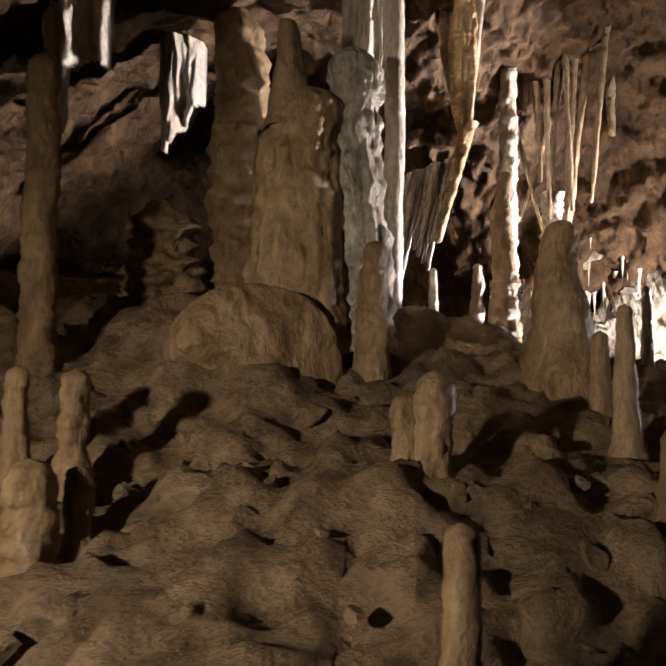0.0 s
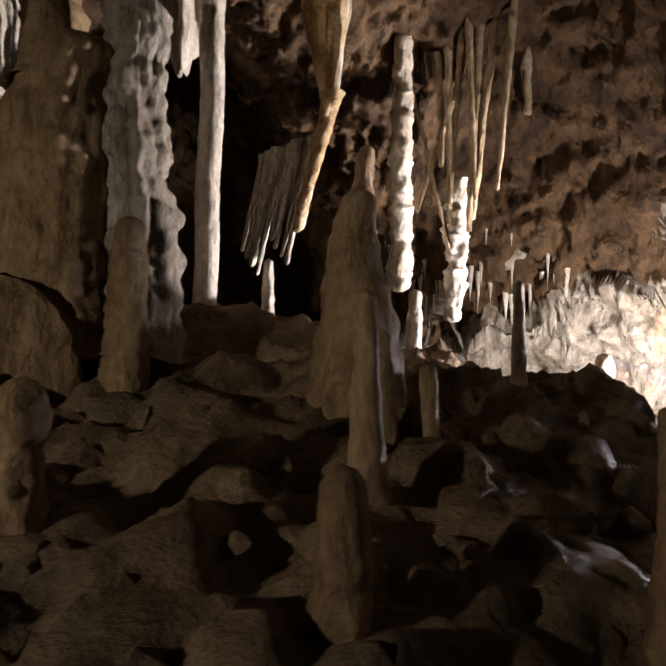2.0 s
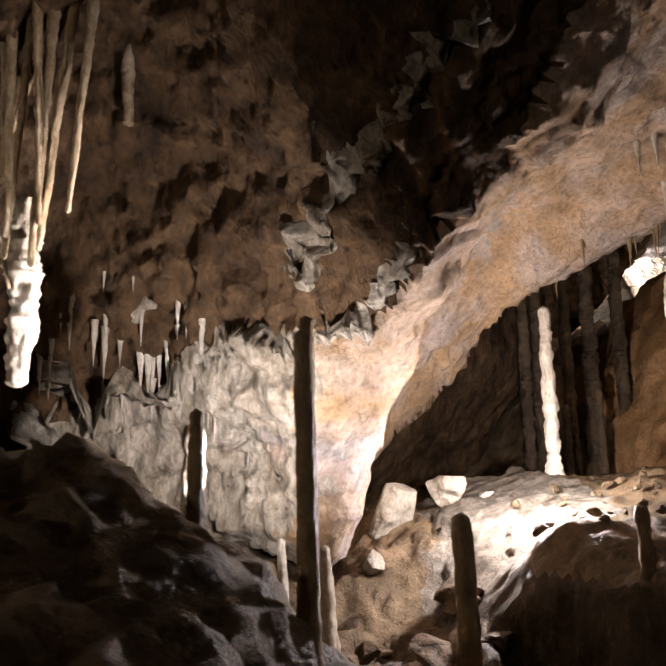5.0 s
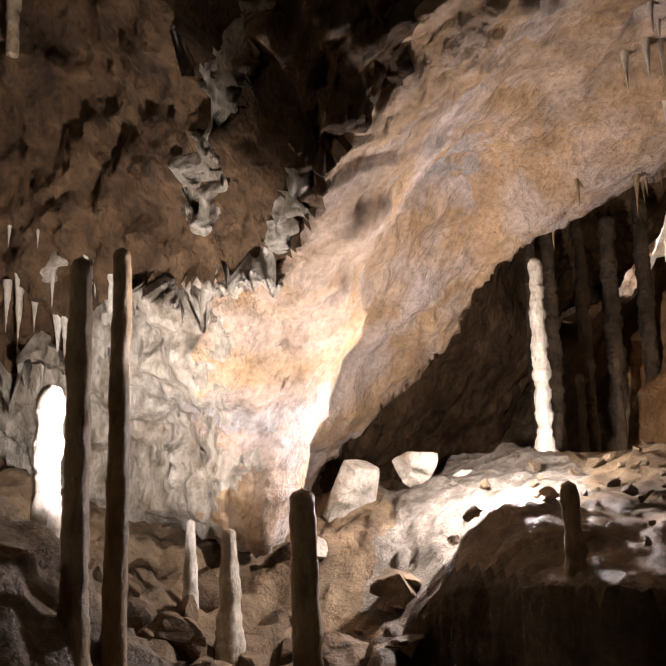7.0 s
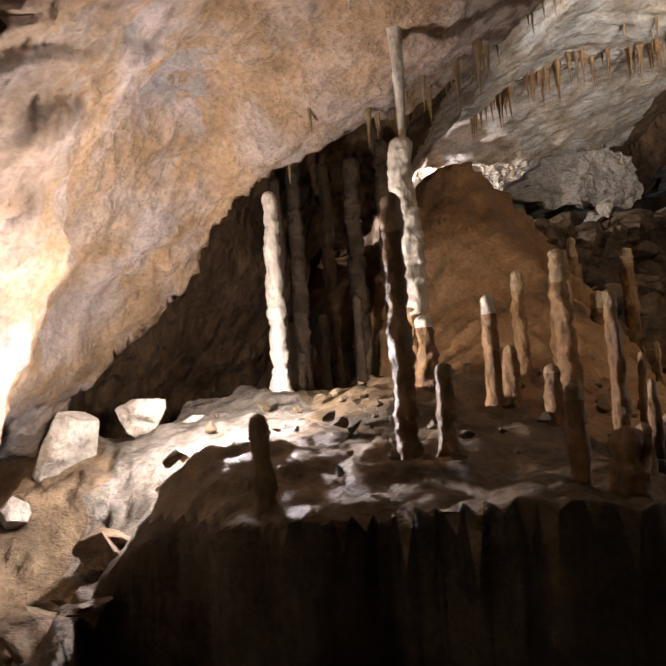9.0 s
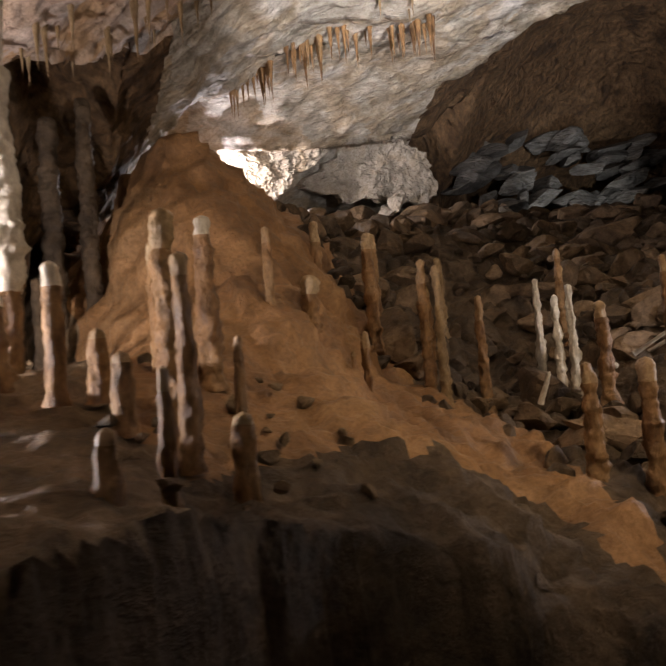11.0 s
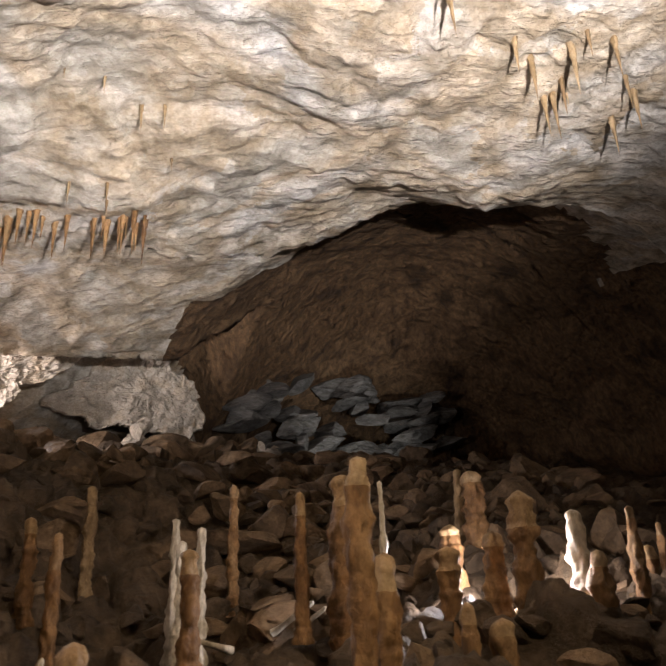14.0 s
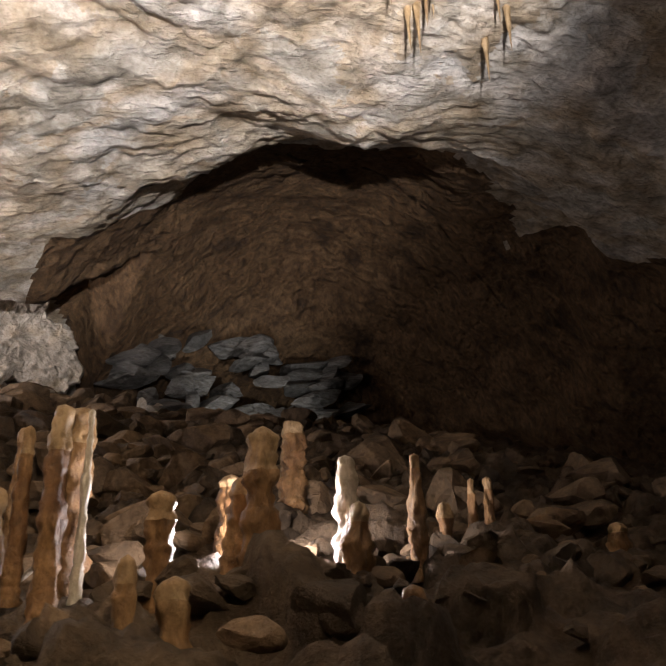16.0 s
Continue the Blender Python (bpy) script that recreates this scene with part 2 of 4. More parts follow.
# ---- floor of the cave ----
GROUND_NEAR = [(-4, -3, 0), (-1, -0.8, 0), (0.4, -0.4, 0), (1.4, 0.35, 0), (2.5, 1.1, -0.1), (3.3, 1.8, -0.15), (5.6, 2.8, -0.35),
               (0.27, 0.95, 0.82), (0.25, 1.45, 1.06), (-0.5, 1.6, 1.0), (-0.5, 2.2, 1.24), (-0.3, 2.65, 1.62), (-0.9, 3.2, 1.66), (-2.5, 2.5, 1.7),
               (0.35, 3.2, 1.6), (0.29, 2.5, 1.3), (0.9, 2.4, 1.25), (0.8, 3.6, 1.56), (1.5, 3.4, 1.4), (1.1, 1.6, 1.0), (1.7, 1.9, 0.85),
               (1.9, 2.7, 1.05), (1.87, 3.75, 1.36), (2.2, 3.6, 1.22), (2.5, 3.55, 0.9), (2.6, 2.9, 0.6), (2.95, 3.8, 0.6), (2.6, 4.7, 0.55)]
GROUND_LEDGE = [(3.0, 5.0, 0.55), (3.0, 4.5, 0.45), (3.25, 5.5, 1.05), (3.5, 4.55, 1.08), (3.75, 4.45, 1.11), (3.7, 4.95, 1.08), (3.9, 5.4, 1.16), (3.9, 6.2, 1.28), (3.7, 4.0, 0.97), (3.95, 3.8, 1.0), (4.4, 3.62, 1.0), (4.1, 4.6, 1.13),
                (4.6, 5.2, 1.3), (5.0, 4.8, 1.1), (4.9, 4.1, 0.95), (5.1, 4.3, 0.9), (5.8, 6.1, 1.65), (3.95, 3.4, 0.95), (4.5, 3.2, 0.9), (5.0, 3.7, 0.85), (5.9, 4.4, 0.68),
                (5.6, 7.2, 2.8), (6.4, 8.4, 2.85), (5.9, 7.9, 2.9), (4.2, 8.0, 0.9), (3.2, 7.5, 0.8), (4.4, 6.75, 1.05), (3.6, 6.75, 0.95), (4.9, 6.8, 1.15), (5.25, 7.0, 2.2)]
GROUND_FAR = [(6.2, 5.9, 1.1), (6.8, 6.2, 0.97), (6.75, 6.7, 1.2), (6.7, 4.85, 0.62), (6.6, 4.2, 0.4), (7.3, 4.9, 0.65), (7.9, 6.4, 0.9), (7.4, 7.1, 1.25), (7.9, 7.7, 1.4), (7.7, 4.6, 0.95),
              (8.3, 5.0, 1.13), (8.6, 4.3, 1.03), (9.0, 5.0, 1.2), (8.5, 7.0, 1.33), (9.6, 6.1, 1.55), (9.8, 5.0, 1.33), (11.1, 5.1, 1.28), (7.4, 2.6, -0.4), (9.5, 2.4, -0.4), (7.8, 3.7, 0.5),
              (9.6, 3.6, 0.75), (11.0, 11.3, 3.2), (12.0, 9.2, 2.95), (13.8, 7.9, 2.75), (7.4, 9.6, 2.9), (8.6, 9.8, 2.75), (16, 10, 2.6), (13, 13, 2.6), (14, 4, 1.5)]
ground_base = rbf(GROUND_NEAR + GROUND_LEDGE + GROUND_FAR)
LIP_X, LIP_Y = (3.2, 3.5, 3.7, 3.95, 4.2, 4.4, 4.6, 4.8, 5.0, 5.4, 6.2), (4.55, 4.15, 3.92, 3.74, 3.56, 3.48, 3.6, 3.83, 4.03, 4.2, 4.2)


def ground_height(x, y):
    """The floor, with the pit in front of the ledge."""
    z = ground_base(x, y)
    over = np.clip((np.interp(x, LIP_X, LIP_Y) - y) / 0.09, 0, 1) * np.clip((x - 3.22) / 0.1, 0, 1) * np.clip((6.1 - x) / 0.7, 0, 1)
    pit = np.minimum(z, -0.32 + 0.25 * np.clip((x - 5.3) / 0.8, 0, 1))
    return z + (pit - z) * over * over * (3 - 2 * over)



XS, YS = graded(-4, -1.4, 10.6, 17, 0.03, 0.09), graded(-3, 0.7, 7.3, 15, 0.03, 0.09)


def plates(x, y, z, scale, depth):
    """Broken plates: each cell of cracked rock stands at its own height, with a crack between."""
    d, c = noise.voronoi((x * scale, y * scale, z * scale))
    edge = min(1.0, (d[1] - d[0]) * 5)
    return depth * (noise.noise(c[0] * 3.7) * edge - (1 - edge) * 0.5)


def ground_relief(x, y, z, slope):
    a = noise.fractal((x * 2.6, y * 2.6, z * 2.6), 0.85, 2.1, 5) * 0.10
    b = noise.ridged_multi_fractal((x * 4, y * 4, z * 4), 0.9, 2.2, 4, 1.0, 2.0) * 0.034 - 0.035
    c = noise.fractal((x * 17, y * 17, z * 17), 0.7, 2.0, 3) * 0.018
    if x < 3.0:
        c += 0.035 * abs(noise.noise((x * 8, y * 8, z * 5))) + 0.6 * plates(x, y, z, 5.0, 0.06) + 0.012 * noise.noise((x * 26, y * 26, z * 20))
    rubble = min(1.0, max(0.0, (x - 6.6) * 1.2)) * min(1.0, max(0.0, (y - 3.4) * 1.5))
    if 3.2 < x < 5.6 and 3.2 < y < 6.2:
        a, b = a * 0.35 - 0.03, b * 0.5
    return a + b + c + (plates(x, y, z, 3.4, 0.16) if rubble > 0 else 0) * rubble


floor = sheet("floor", ground_height, XS, YS, ground_relief, M_GROUND)
# below 0.93 the pit takes the dark scree colour to paint its shade
zones(floor, (M_CLAY, M_SCREE_SHADE, M_SHELF), lambda x, y, z: 3 if 3.15 < x < 4.05 and 4.74 < y < 6.6 else 2 if 3.2 < x < 6.3 and y < 4.76 and z < 0.93 else 2 if x > 7.0 - max(0, 5.4 - y) * 0.5 else 1 if x > 4.9 and y > 3.8 else 0)
tagged(floor, "uneven brown flowstone and mud floor of the cave", "cave floor", kind="structure")

# ---- roof of the cave ----
ROOF_NEAR = [(1.75, 5.1, 2.1), (1.75, 4.66, 2.95), (1.9, 4.4, 3.5), (2.45, 4.6, 2.2), (2.46, 4.2, 2.8), (2.4, 3.6, 3.5), (1.0, 5.0, 2.3), (0.7, 4.1, 3.2), (0.2, 3.4, 3.4), (-0.6, 5.4, 3.7), (-1.1, 3.1, 3.0),
             (-0.6, 7.6, 1.5), (-1.6, 6.2, 3.0), (-3.2, 4.4, 1.6), (1.2, 5.6, 1.4), (2.7, 4.38, 2.25), (2.4, 5.2, 1.1), (2.7, 5.4, 0.8), (3.0, 4.1, 2.2), (0.4, 0.5, 3.7), (2.5, 1.5, 3.9), (-3.4, -2.8, 1.6), (-4, 0.5, 2.4)]
ROOF_SLAB = [(3.09, 5.6, 2.2), (3.41, 4.86, 2.52), (3.64, 5.7, 2.8), (3.48, 6.2, 2.23), (3.65, 6.7, 1.9), (3.12, 6.63, 1.55), (4.02, 5.68, 2.76), (4.08, 6.05, 2.45), (4.6, 5.3, 2.8), (5.14, 5.58, 2.92),
             (5.5, 6.76, 3.28), (4.5, 7.2, 2.5), (4.2, 8.6, 0.4), (3.0, 7.9, 0.2), (4.0, 4.0, 3.1), (4.5, 2.5, 4.0), (5.9, 9.7, 3.9), (6.3, 10.8, 3.2), (5.0, 10.2, 2.2), (3.5, -0.6, 2.0), (5.5, 0.6, 2.0)]
ROOF_FAR = [(6.8, 7.1, 4.2), (7.0, 6.4, 4.4), (7.8, 7.5, 4.12), (8.5, 8.2, 4.25), (8.4, 6.2, 4.47), (9.0, 5.3, 4.35), (10.1, 5.4, 4.4), (10.6, 6.4, 4.42), (10.5, 7.1, 4.75), (10.55, 8.1, 4.8), (10.8, 8.8, 4.9),
            (10.5, 9.9, 4.6), (9.35, 10.1, 4.1), (10.0, 10.5, 4.25), (7.2, 10.4, 3.7), (7.9, 10.3, 3.85), (12.7, 10.8, 4.85), (14.0, 10.4, 4.6), (12.7, 11.9, 4.05), (14.5, 6.6, 4.4), (12, 4, 4.1), (9.5, 3, 4.3),
            (7, 2.9, 4.3), (11, 13.0, 3.0), (8.3, 12.9, 2.3), (15.5, 12, 3.4), (16.5, 8, 2.6), (8.5, 0.6, 2.0), (12, 1.5, 2.0), (15.5, 4, 2.0)]
roof_base = rbf(ROOF_NEAR + ROOF_SLAB + ROOF_FAR)
EDGE_X, EDGE_Y = (2.6, 3.1, 3.65, 3.85, 4.1, 4.7, 5.4), (6.9, 6.76, 6.73, 6.4, 6.1, 6.1, 6.9)


def roof_height(x, y):
    """The roof, with the recess behind the lower edge of the slab."""
    past = np.clip((y - np.interp(x, EDGE_X, EDGE_Y)) / 0.07, 0, 1) * np.clip((x - 2.7) / 0.2, 0, 1) * np.clip((5.3 - x) / 0.5, 0, 1)
    inside = 3.25 - np.hypot(x - 12.6, y - 9.4)
    soft = 0.25 + 1.5 * np.clip((11.6 - x) / 1.6, 0, 1)
    arch = 0.25 * np.clip(inside / soft, 0, 1) + 0.75 * np.clip(inside / 2.6, 0, 1)
    grotto = np.clip((y - 10.3) / 0.1, 0, 1) * np.clip((x - 6.5) / 0.3, 0, 1) * np.clip((10.7 - x) / 0.4, 0, 1)
    return roof_base(x, y) + 0.75 * past + 1.0 * arch * (1 - grotto) + 1.1 * grotto



def brown_wall(x, y, z):
    """1 on the mud-brown dripping wall beside the slab, 0 on the washed rock."""
    j = 0.10 * noise.fractal((x * 5, y * 5, z * 5), 0.8, 2.1, 4)
    side = np.interp(y, (3.4, 4.1, 4.25, 4.5, 4.7), (3.6, 3.3, 3.05, 2.93, 2.93))
    hem = np.interp(x, (0.6, 1.2, 1.6, 1.9, 2.2, 2.5, 2.8, 3.0), (1.75, 1.65, 1.7, 1.8, 1.98, 1.93, 1.97, 2.08))
    return 1 if x + j < side and z + j > hem else 0


def roof_relief(x, y, z, slope):
    a = noise.fractal((x * 1.6, y * 1.6, z * 2.4), 0.9, 2.1, 4) * 0.07
    s = noise.noise((x * 0.9 + 5, y * 0.9, z * 2.2)) * 4 + noise.noise((x * 5, y * 5, z * 5)) * 0.25
    f = s - math.floor(s)
    b = (math.floor(s) + min(1.0, f * 7)) * 0.05
    c = noise.fractal((x * 12, y * 12, z * 16), 0.7, 2.0, 4) * 0.022
    if x < 3.7 and y < 6.0 and brown_wall(x, y, z):
        a += 0.10
        b *= 0.4
        c += 0.09 * abs(noise.noise((x * 5, y * 5, z * 1.2))) + 0.05 * noise.fractal((x * 8, y * 8, z * 6), 0.7, 2.1, 5) + 0.04 * noise.ridged_multi_fractal((x * 5, y * 5, z * 4), 0.8, 2.2, 4, 1.0, 2.0)
    elif x < 2.5 and y > 3.6:
        c += 0.13 * abs(noise.noise((x * 6, y * 6, z * 0.9))) + 0.06 * abs(noise.noise((x * 15, y * 15, z * 2.0))) + 0.04 * noise.noise((x * 9, y * 9, z * 9))
    elif x < 5.4:
        a, b = a * 0.8, b * 0.7
        q = x * 0.75 + y * 0.45 - z * 0.2
        c += plates(q * 1.3, y * 0.35, z * 0.55, 1.8, 0.045) + 0.5 * plates(q * 1.5, y * 0.5, z * 0.7 + 7, 4.5, 0.025)
        c += 0.02 * noise.noise((q * 9, z * 0.8, y * 0.5)) + 0.022 * noise.noise((q * 3.5, z * 0.6, 4))
    else:
        a, b = a * 0.8, b * 0.5
        c += 0.015 * noise.ridged_multi_fractal((x * 2.2, y * 2.2, z * 5), 0.9, 2.2, 4, 1.0, 2.0) - 0.015
        c += plates(x * 0.5 + y * 0.2, y * 0.9, z * 1.6, 2.0, 0.035)
    return a + b - c


roof = sheet("ceiling", roof_height, np.r_[np.arange(-4, 0.2, 0.07), np.arange(0.2, 3.6, 0.02), np.arange(3.6, 10.8, 0.035), np.arange(10.8, 17, 0.09)], np.r_[np.arange(-3, 0.7, 0.09), np.arange(0.7, 3.3, 0.04), np.arange(3.3, 5.3, 0.014), np.arange(5.3, 8.3, 0.03), np.arange(8.3, 15, 0.07)], roof_relief, M_CEIL, True)


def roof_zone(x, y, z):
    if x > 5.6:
        # the hollow behind the arch gets the dark wall brown to paint its shade
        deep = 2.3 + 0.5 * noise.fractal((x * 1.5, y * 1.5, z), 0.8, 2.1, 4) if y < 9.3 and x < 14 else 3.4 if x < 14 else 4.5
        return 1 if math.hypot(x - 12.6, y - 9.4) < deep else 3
    # the recess past the slab's edge has its shade put into the same brown
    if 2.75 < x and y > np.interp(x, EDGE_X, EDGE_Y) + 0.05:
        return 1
    if x < 3.7 and y < 6.0 and brown_wall(x, y, z):
        return 1
    return 2 if x + 0.35 * noise.fractal((x * 3, y * 3, z * 3), 0.8, 2.1, 4) < 2.5 and x > 0.9 and y > 3.6 else 1 if x < 1.0 else 0


zones(roof, (M_WALL_SHADE, M_CALC, M_HALL), roof_zone, 0.0)
tagged(roof, "rough cream and ochre limestone roof of the cave", "cave roof", kind="structure")

# ---- dripstone ----


def dripstone(name, x, y, z0, z1, r, mat, label, group, tip=0.55, knobs=0.12, lean=(0, 0), rings=14, foot=1.25, seg=20, category="stalagmite", sharp=False, flutes=0.0, parts=True):
    """A stalagmite from z0 up to z1, or a stalactite from z0 down to z1: a turned body of growth rings with a worn, lumpy skin."""
    h = z1 - z0
    steps = max(10, int(abs(h) / 0.011))
    seed = random.random() * 50
    verts, faces = [], []
    for i in range(steps + 1):
        s = i / steps
        rad = r * (1 + (tip - 1) * s) * (1 + (foot - 1) * max(0, 1 - s * 5) ** 2)
        if sharp:
            rad *= max(0.04, (1 - s) ** 0.7)
        else:
            end = (1 - s) * abs(h) / (r * tip + 1e-6)
            if end < 1:
                rad *= math.sqrt(max(0.0, 1 - (1 - end) ** 2)) * 0.97 + 0.03
        zz = z0 + h * s
        rad *= 1 + 1.2 * knobs * (noise.noise((seed, 0, zz * rings)) + 0.5 * noise.noise((seed, 3, zz * rings * 2.6)))
        turn = zz / (0.018 + 0.5 * r) + 1.5 * noise.noise((seed, 5, zz * 4))
        rad *= 1 + (0.7 if r < 0.1 else 0.2) * min(knobs, 0.15) * ((turn - math.floor(turn)) ** 1.5 - 0.4)
        wob = 0.35 * r * s
        cx = x + lean[0] * s * abs(h) + wob * noise.noise((seed, 7, zz * 3))
        cy = y + lean[1] * s * abs(h) + wob * noise.noise((seed, 11, zz * 3))
        for j in range(seg):
            a = 2 * math.pi * j / seg
            ca, sa = math.cos(a), math.sin(a)
            lump = 1 + knobs * 1.5 * noise.noise((seed + ca * 1.5, sa * 1.5, zz * 13)) + knobs * 0.9 * noise.noise((seed + ca * 3.5, sa * 3.5, zz * 30))
            if flutes:
                lump += flutes * abs(noise.noise((seed + ca * 3.5, sa * 3.5, zz * 1.2))) - flutes * 0.5 * abs(noise.noise((seed + ca * 8, sa * 8, zz * 3)))
            verts.append((cx - x + ca * rad * lump, cy - y + sa * rad * lump, zz - z0 + rad * 0.12 * noise.noise((seed, ca * 2, sa * 2))))
    for i in range(steps):
        for j in range(seg):
            k = (j + 1) % seg
            f = (i * seg + j, i * seg + k, (i + 1) * seg + k, (i + 1) * seg + j)
            faces.append(f if h > 0 else f[::-1])
    top = [steps * seg + j for j in range(seg)]
    faces.append(top if h > 0 else top[::-1])
    if parts and h > 0.2 and not sharp:
        cut = [int(steps * 0.12) * seg, int(steps * random.uniform(0.78, 0.9)) * seg]
        ob = mesh_object(name, verts, faces[cut[0]:cut[1]], mat)
        mesh_object("tip", verts, faces[cut[1]:], M_TIP if mat is M_RUST else mat, ob)
        mesh_object("foot", verts, faces[:cut[0]], mat, ob)
        for o in (ob, *ob.children):
            o.data.validate()
            drop = bmesh.new()
            drop.from_mesh(o.data)
            bmesh.ops.delete(drop, geom=[v for v in drop.verts if not v.link_faces], context="VERTS")
            drop.to_mesh(o.data)
            drop.free()
    else:
        ob = mesh_object(name, verts, faces, mat)
    ob.location = (x, y, z0)
    return tagged(ob, label, category, group)


TAN, RUST, PALE = "tan calcite stalagmite with a rounded tip", "rust-brown ringed stalagmite standing on the ledge", "pale cream stalagmite on dark rock"
SLOPE = [
    ("column", -0.93, 2.36, 1.3, 2.55, 0.068, M_TAN, 0.85, 0.10),
    ("stalagmite", 0.29, 2.61, 1.28, 1.89, 0.078, M_TAN, 0.6, 0.1),
    ("stalagmite", 0.48, 1.70, 1.0, 1.41, 0.055, M_TAN, 0.85, 0.16),
    ("stalagmite", 0.41, 1.74, 1.0, 1.35, 0.042, M_TAN, 0.75, 0.16),
    ("stalagmite", 0.49, 0.89, 0.8, 1.20, 0.036, M_TAN, 0.7, 0.12),
    ("stalagmite", 1.08, 2.06, 1.15, 1.61, 0.045, M_TAN, 0.5, 0.1),
    ("stalagmite", 1.07, 1.64, 0.95, 1.28, 0.06, M_TAN, 0.6, 0.14),
    ("stalagmite", 1.67, 1.86, 0.85, 1.34, 0.078, M_TAN, 0.5, 0.1),
    ("stalagmite", 1.91, 2.71, 1.0, 1.34, 0.036, M_TAN, 0.6, 0.1),
    ("stalagmite", 1.21, 2.49, 1.1, 1.45, 0.045, M_TAN, 0.6, 0.1),
    ("stalagmite", 1.09, 2.39, 1.15, 1.54, 0.052, M_TAN, 0.5, 0.1),
    ("stalagmite", 2.21, 3.61, 1.2, 1.54, 0.026, M_TAN, 0.7, 0.1),
    ("column", 2.52, 3.57, 0.85, 1.76, 0.032, M_TAN, 0.75, 0.08),
    ("column", 2.53, 3.79, 0.75, 1.84, 0.03, M_TAN, 0.75, 0.08),
    ("stalagmite", 3.00, 3.77, 0.55, 1.22, 0.037, M_TAN, 0.85, 0.08),
    ("stalagmite", 1.56, 3.36, 1.35, 1.79, 0.032, M_WHITE, 0.6, 0.12),
    ("stalagmite", 0.80, 3.71, 1.5, 1.94, 0.042, M_WHITE, 0.6, 0.2),
    ("stalagmite", 0.89, 3.73, 1.5, 1.78, 0.03, M_WHITE, 0.8, 0.15),
    ("stalagmite", 0.93, 3.63, 1.5, 2.41, 0.085, M_TAN, 0.45, 0.15),
    ("stalagmite", 1.14, 4.15, 1.45, 1.84, 0.046, M_WHITE, 0.7, 0.12),
    ("stalagmite", -0.64, 1.69, 1.1, 1.41, 0.038, M_TAN, 0.8, 0.15),
    ("stalagmite", -0.49, 1.71, 1.05, 1.40, 0.05, M_TAN, 0.6, 0.2),
    ("stalagmite", -0.46, 1.42, 0.7, 1.20, 0.082, M_TAN, 0.7, 0.15),
    ("stalagmite", -0.38, 1.52, 0.8, 1.17, 0.045, M_TAN, 0.7, 0.2),
    ("stalagmite", 0.56, 3.40, 1.6, 1.88, 0.032, M_WHITE, 0.6, 0.2),
    ("stalagmite", 2.61, 4.77, 0.45, 1.02, 0.062, M_WHITE, 0.4, 0.1),
    ("stalagmite", 2.42, 4.93, 0.55, 1.04, 0.04, M_WHITE, 0.4, 0.1),
    ("stalagmite", 2.10, 4.33, 0.85, 1.54, 0.05, M_WHITE, 0.8, 0.15),
]
for kind, x, y, z0, z1, r, mat, tip, knobs in SLOPE:
    dripstone(kind, x, y, z0, z1, r, mat, PALE if mat is M_WHITE else TAN, "dripstone of the slope", tip, knobs, category=kind)

LEDGE = [
    (4.05, 5.93, 1.25, 2.3, 0.046, M_WHITE, 0.75, 0.16),
    (4.12, 4.17, 1.05, 1.80, 0.033, M_RUST, 0.85, 0.14),
    (3.70, 4.07, 0.9, 1.21, 0.028, M_TAN, 0.85, 0.12),
    (4.51, 5.03, 1.2, 1.53, 0.055, M_RUST, 0.55, 0.2),
    (4.67, 4.77, 1.15, 1.57, 0.03, M_RUST, 0.85, 0.1),
    (4.23, 4.15, 1.05, 1.31, 0.03, M_RUST, 0.8, 0.14),
    (5.01, 4.81, 1.05, 1.74, 0.048, M_RUST, 0.65, 0.16),
    (5.79, 6.06, 1.55, 1.97, 0.028, M_RUST, 0.7, 0.12),
    (4.45, 3.86, 0.95, 1.23, 0.026, M_RUST, 0.8, 0.14),
    (4.45, 3.67, 0.95, 1.13, 0.046, M_RUST, 0.8, 0.2),
    (5.14, 4.55, 1.0, 1.31, 0.02, M_RUST, 0.6, 0.14),
    (5.08, 4.35, 0.85, 1.10, 0.034, M_RUST, 0.8, 0.14),
    (4.83, 4.63, 1.05, 1.29, 0.036, M_RUST, 0.7, 0.14),
    (4.84, 4.09, 0.9, 1.22, 0.02, M_RUST, 0.6, 0.2),
    (4.70, 3.96, 0.9, 1.11, 0.026, M_RUST, 0.8, 0.2),
    (6.79, 6.87, 1.15, 2.12, 0.056, M_RUST, 0.6, 0.16),
    (4.80, 4.89, 1.15, 1.38, 0.036, M_RUST, 0.7, 0.14),
    (5.24, 5.24, 1.15, 1.82, 0.048, M_RUST, 0.65, 0.16),
    (5.07, 5.29, 1.15, 1.74, 0.036, M_RUST, 0.7, 0.14),
    (4.97, 4.44, 0.95, 1.53, 0.030, M_RUST, 0.7, 0.16),
    (6.96, 7.14, 1.2, 2.17, 0.05, M_RUST, 0.7, 0.14),
]
for x, y, z0, z1, r, mat, tip, knobs in LEDGE:
    capped = (x, y) in ((4.67, 4.77), (4.51, 5.03), (5.24, 5.24))
    ob = dripstone("stalagmite", x, y, z0, z1, r, mat, PALE if mat is M_WHITE else "rust-brown ringed stalagmite with a white tip" if capped else RUST, "stalagmites of the ledge", tip, knobs * 1.4)
    if capped:
        for o in ob.children:
            if o.name.startswith("tip"):
                o.data.materials[0] = M_WHITE

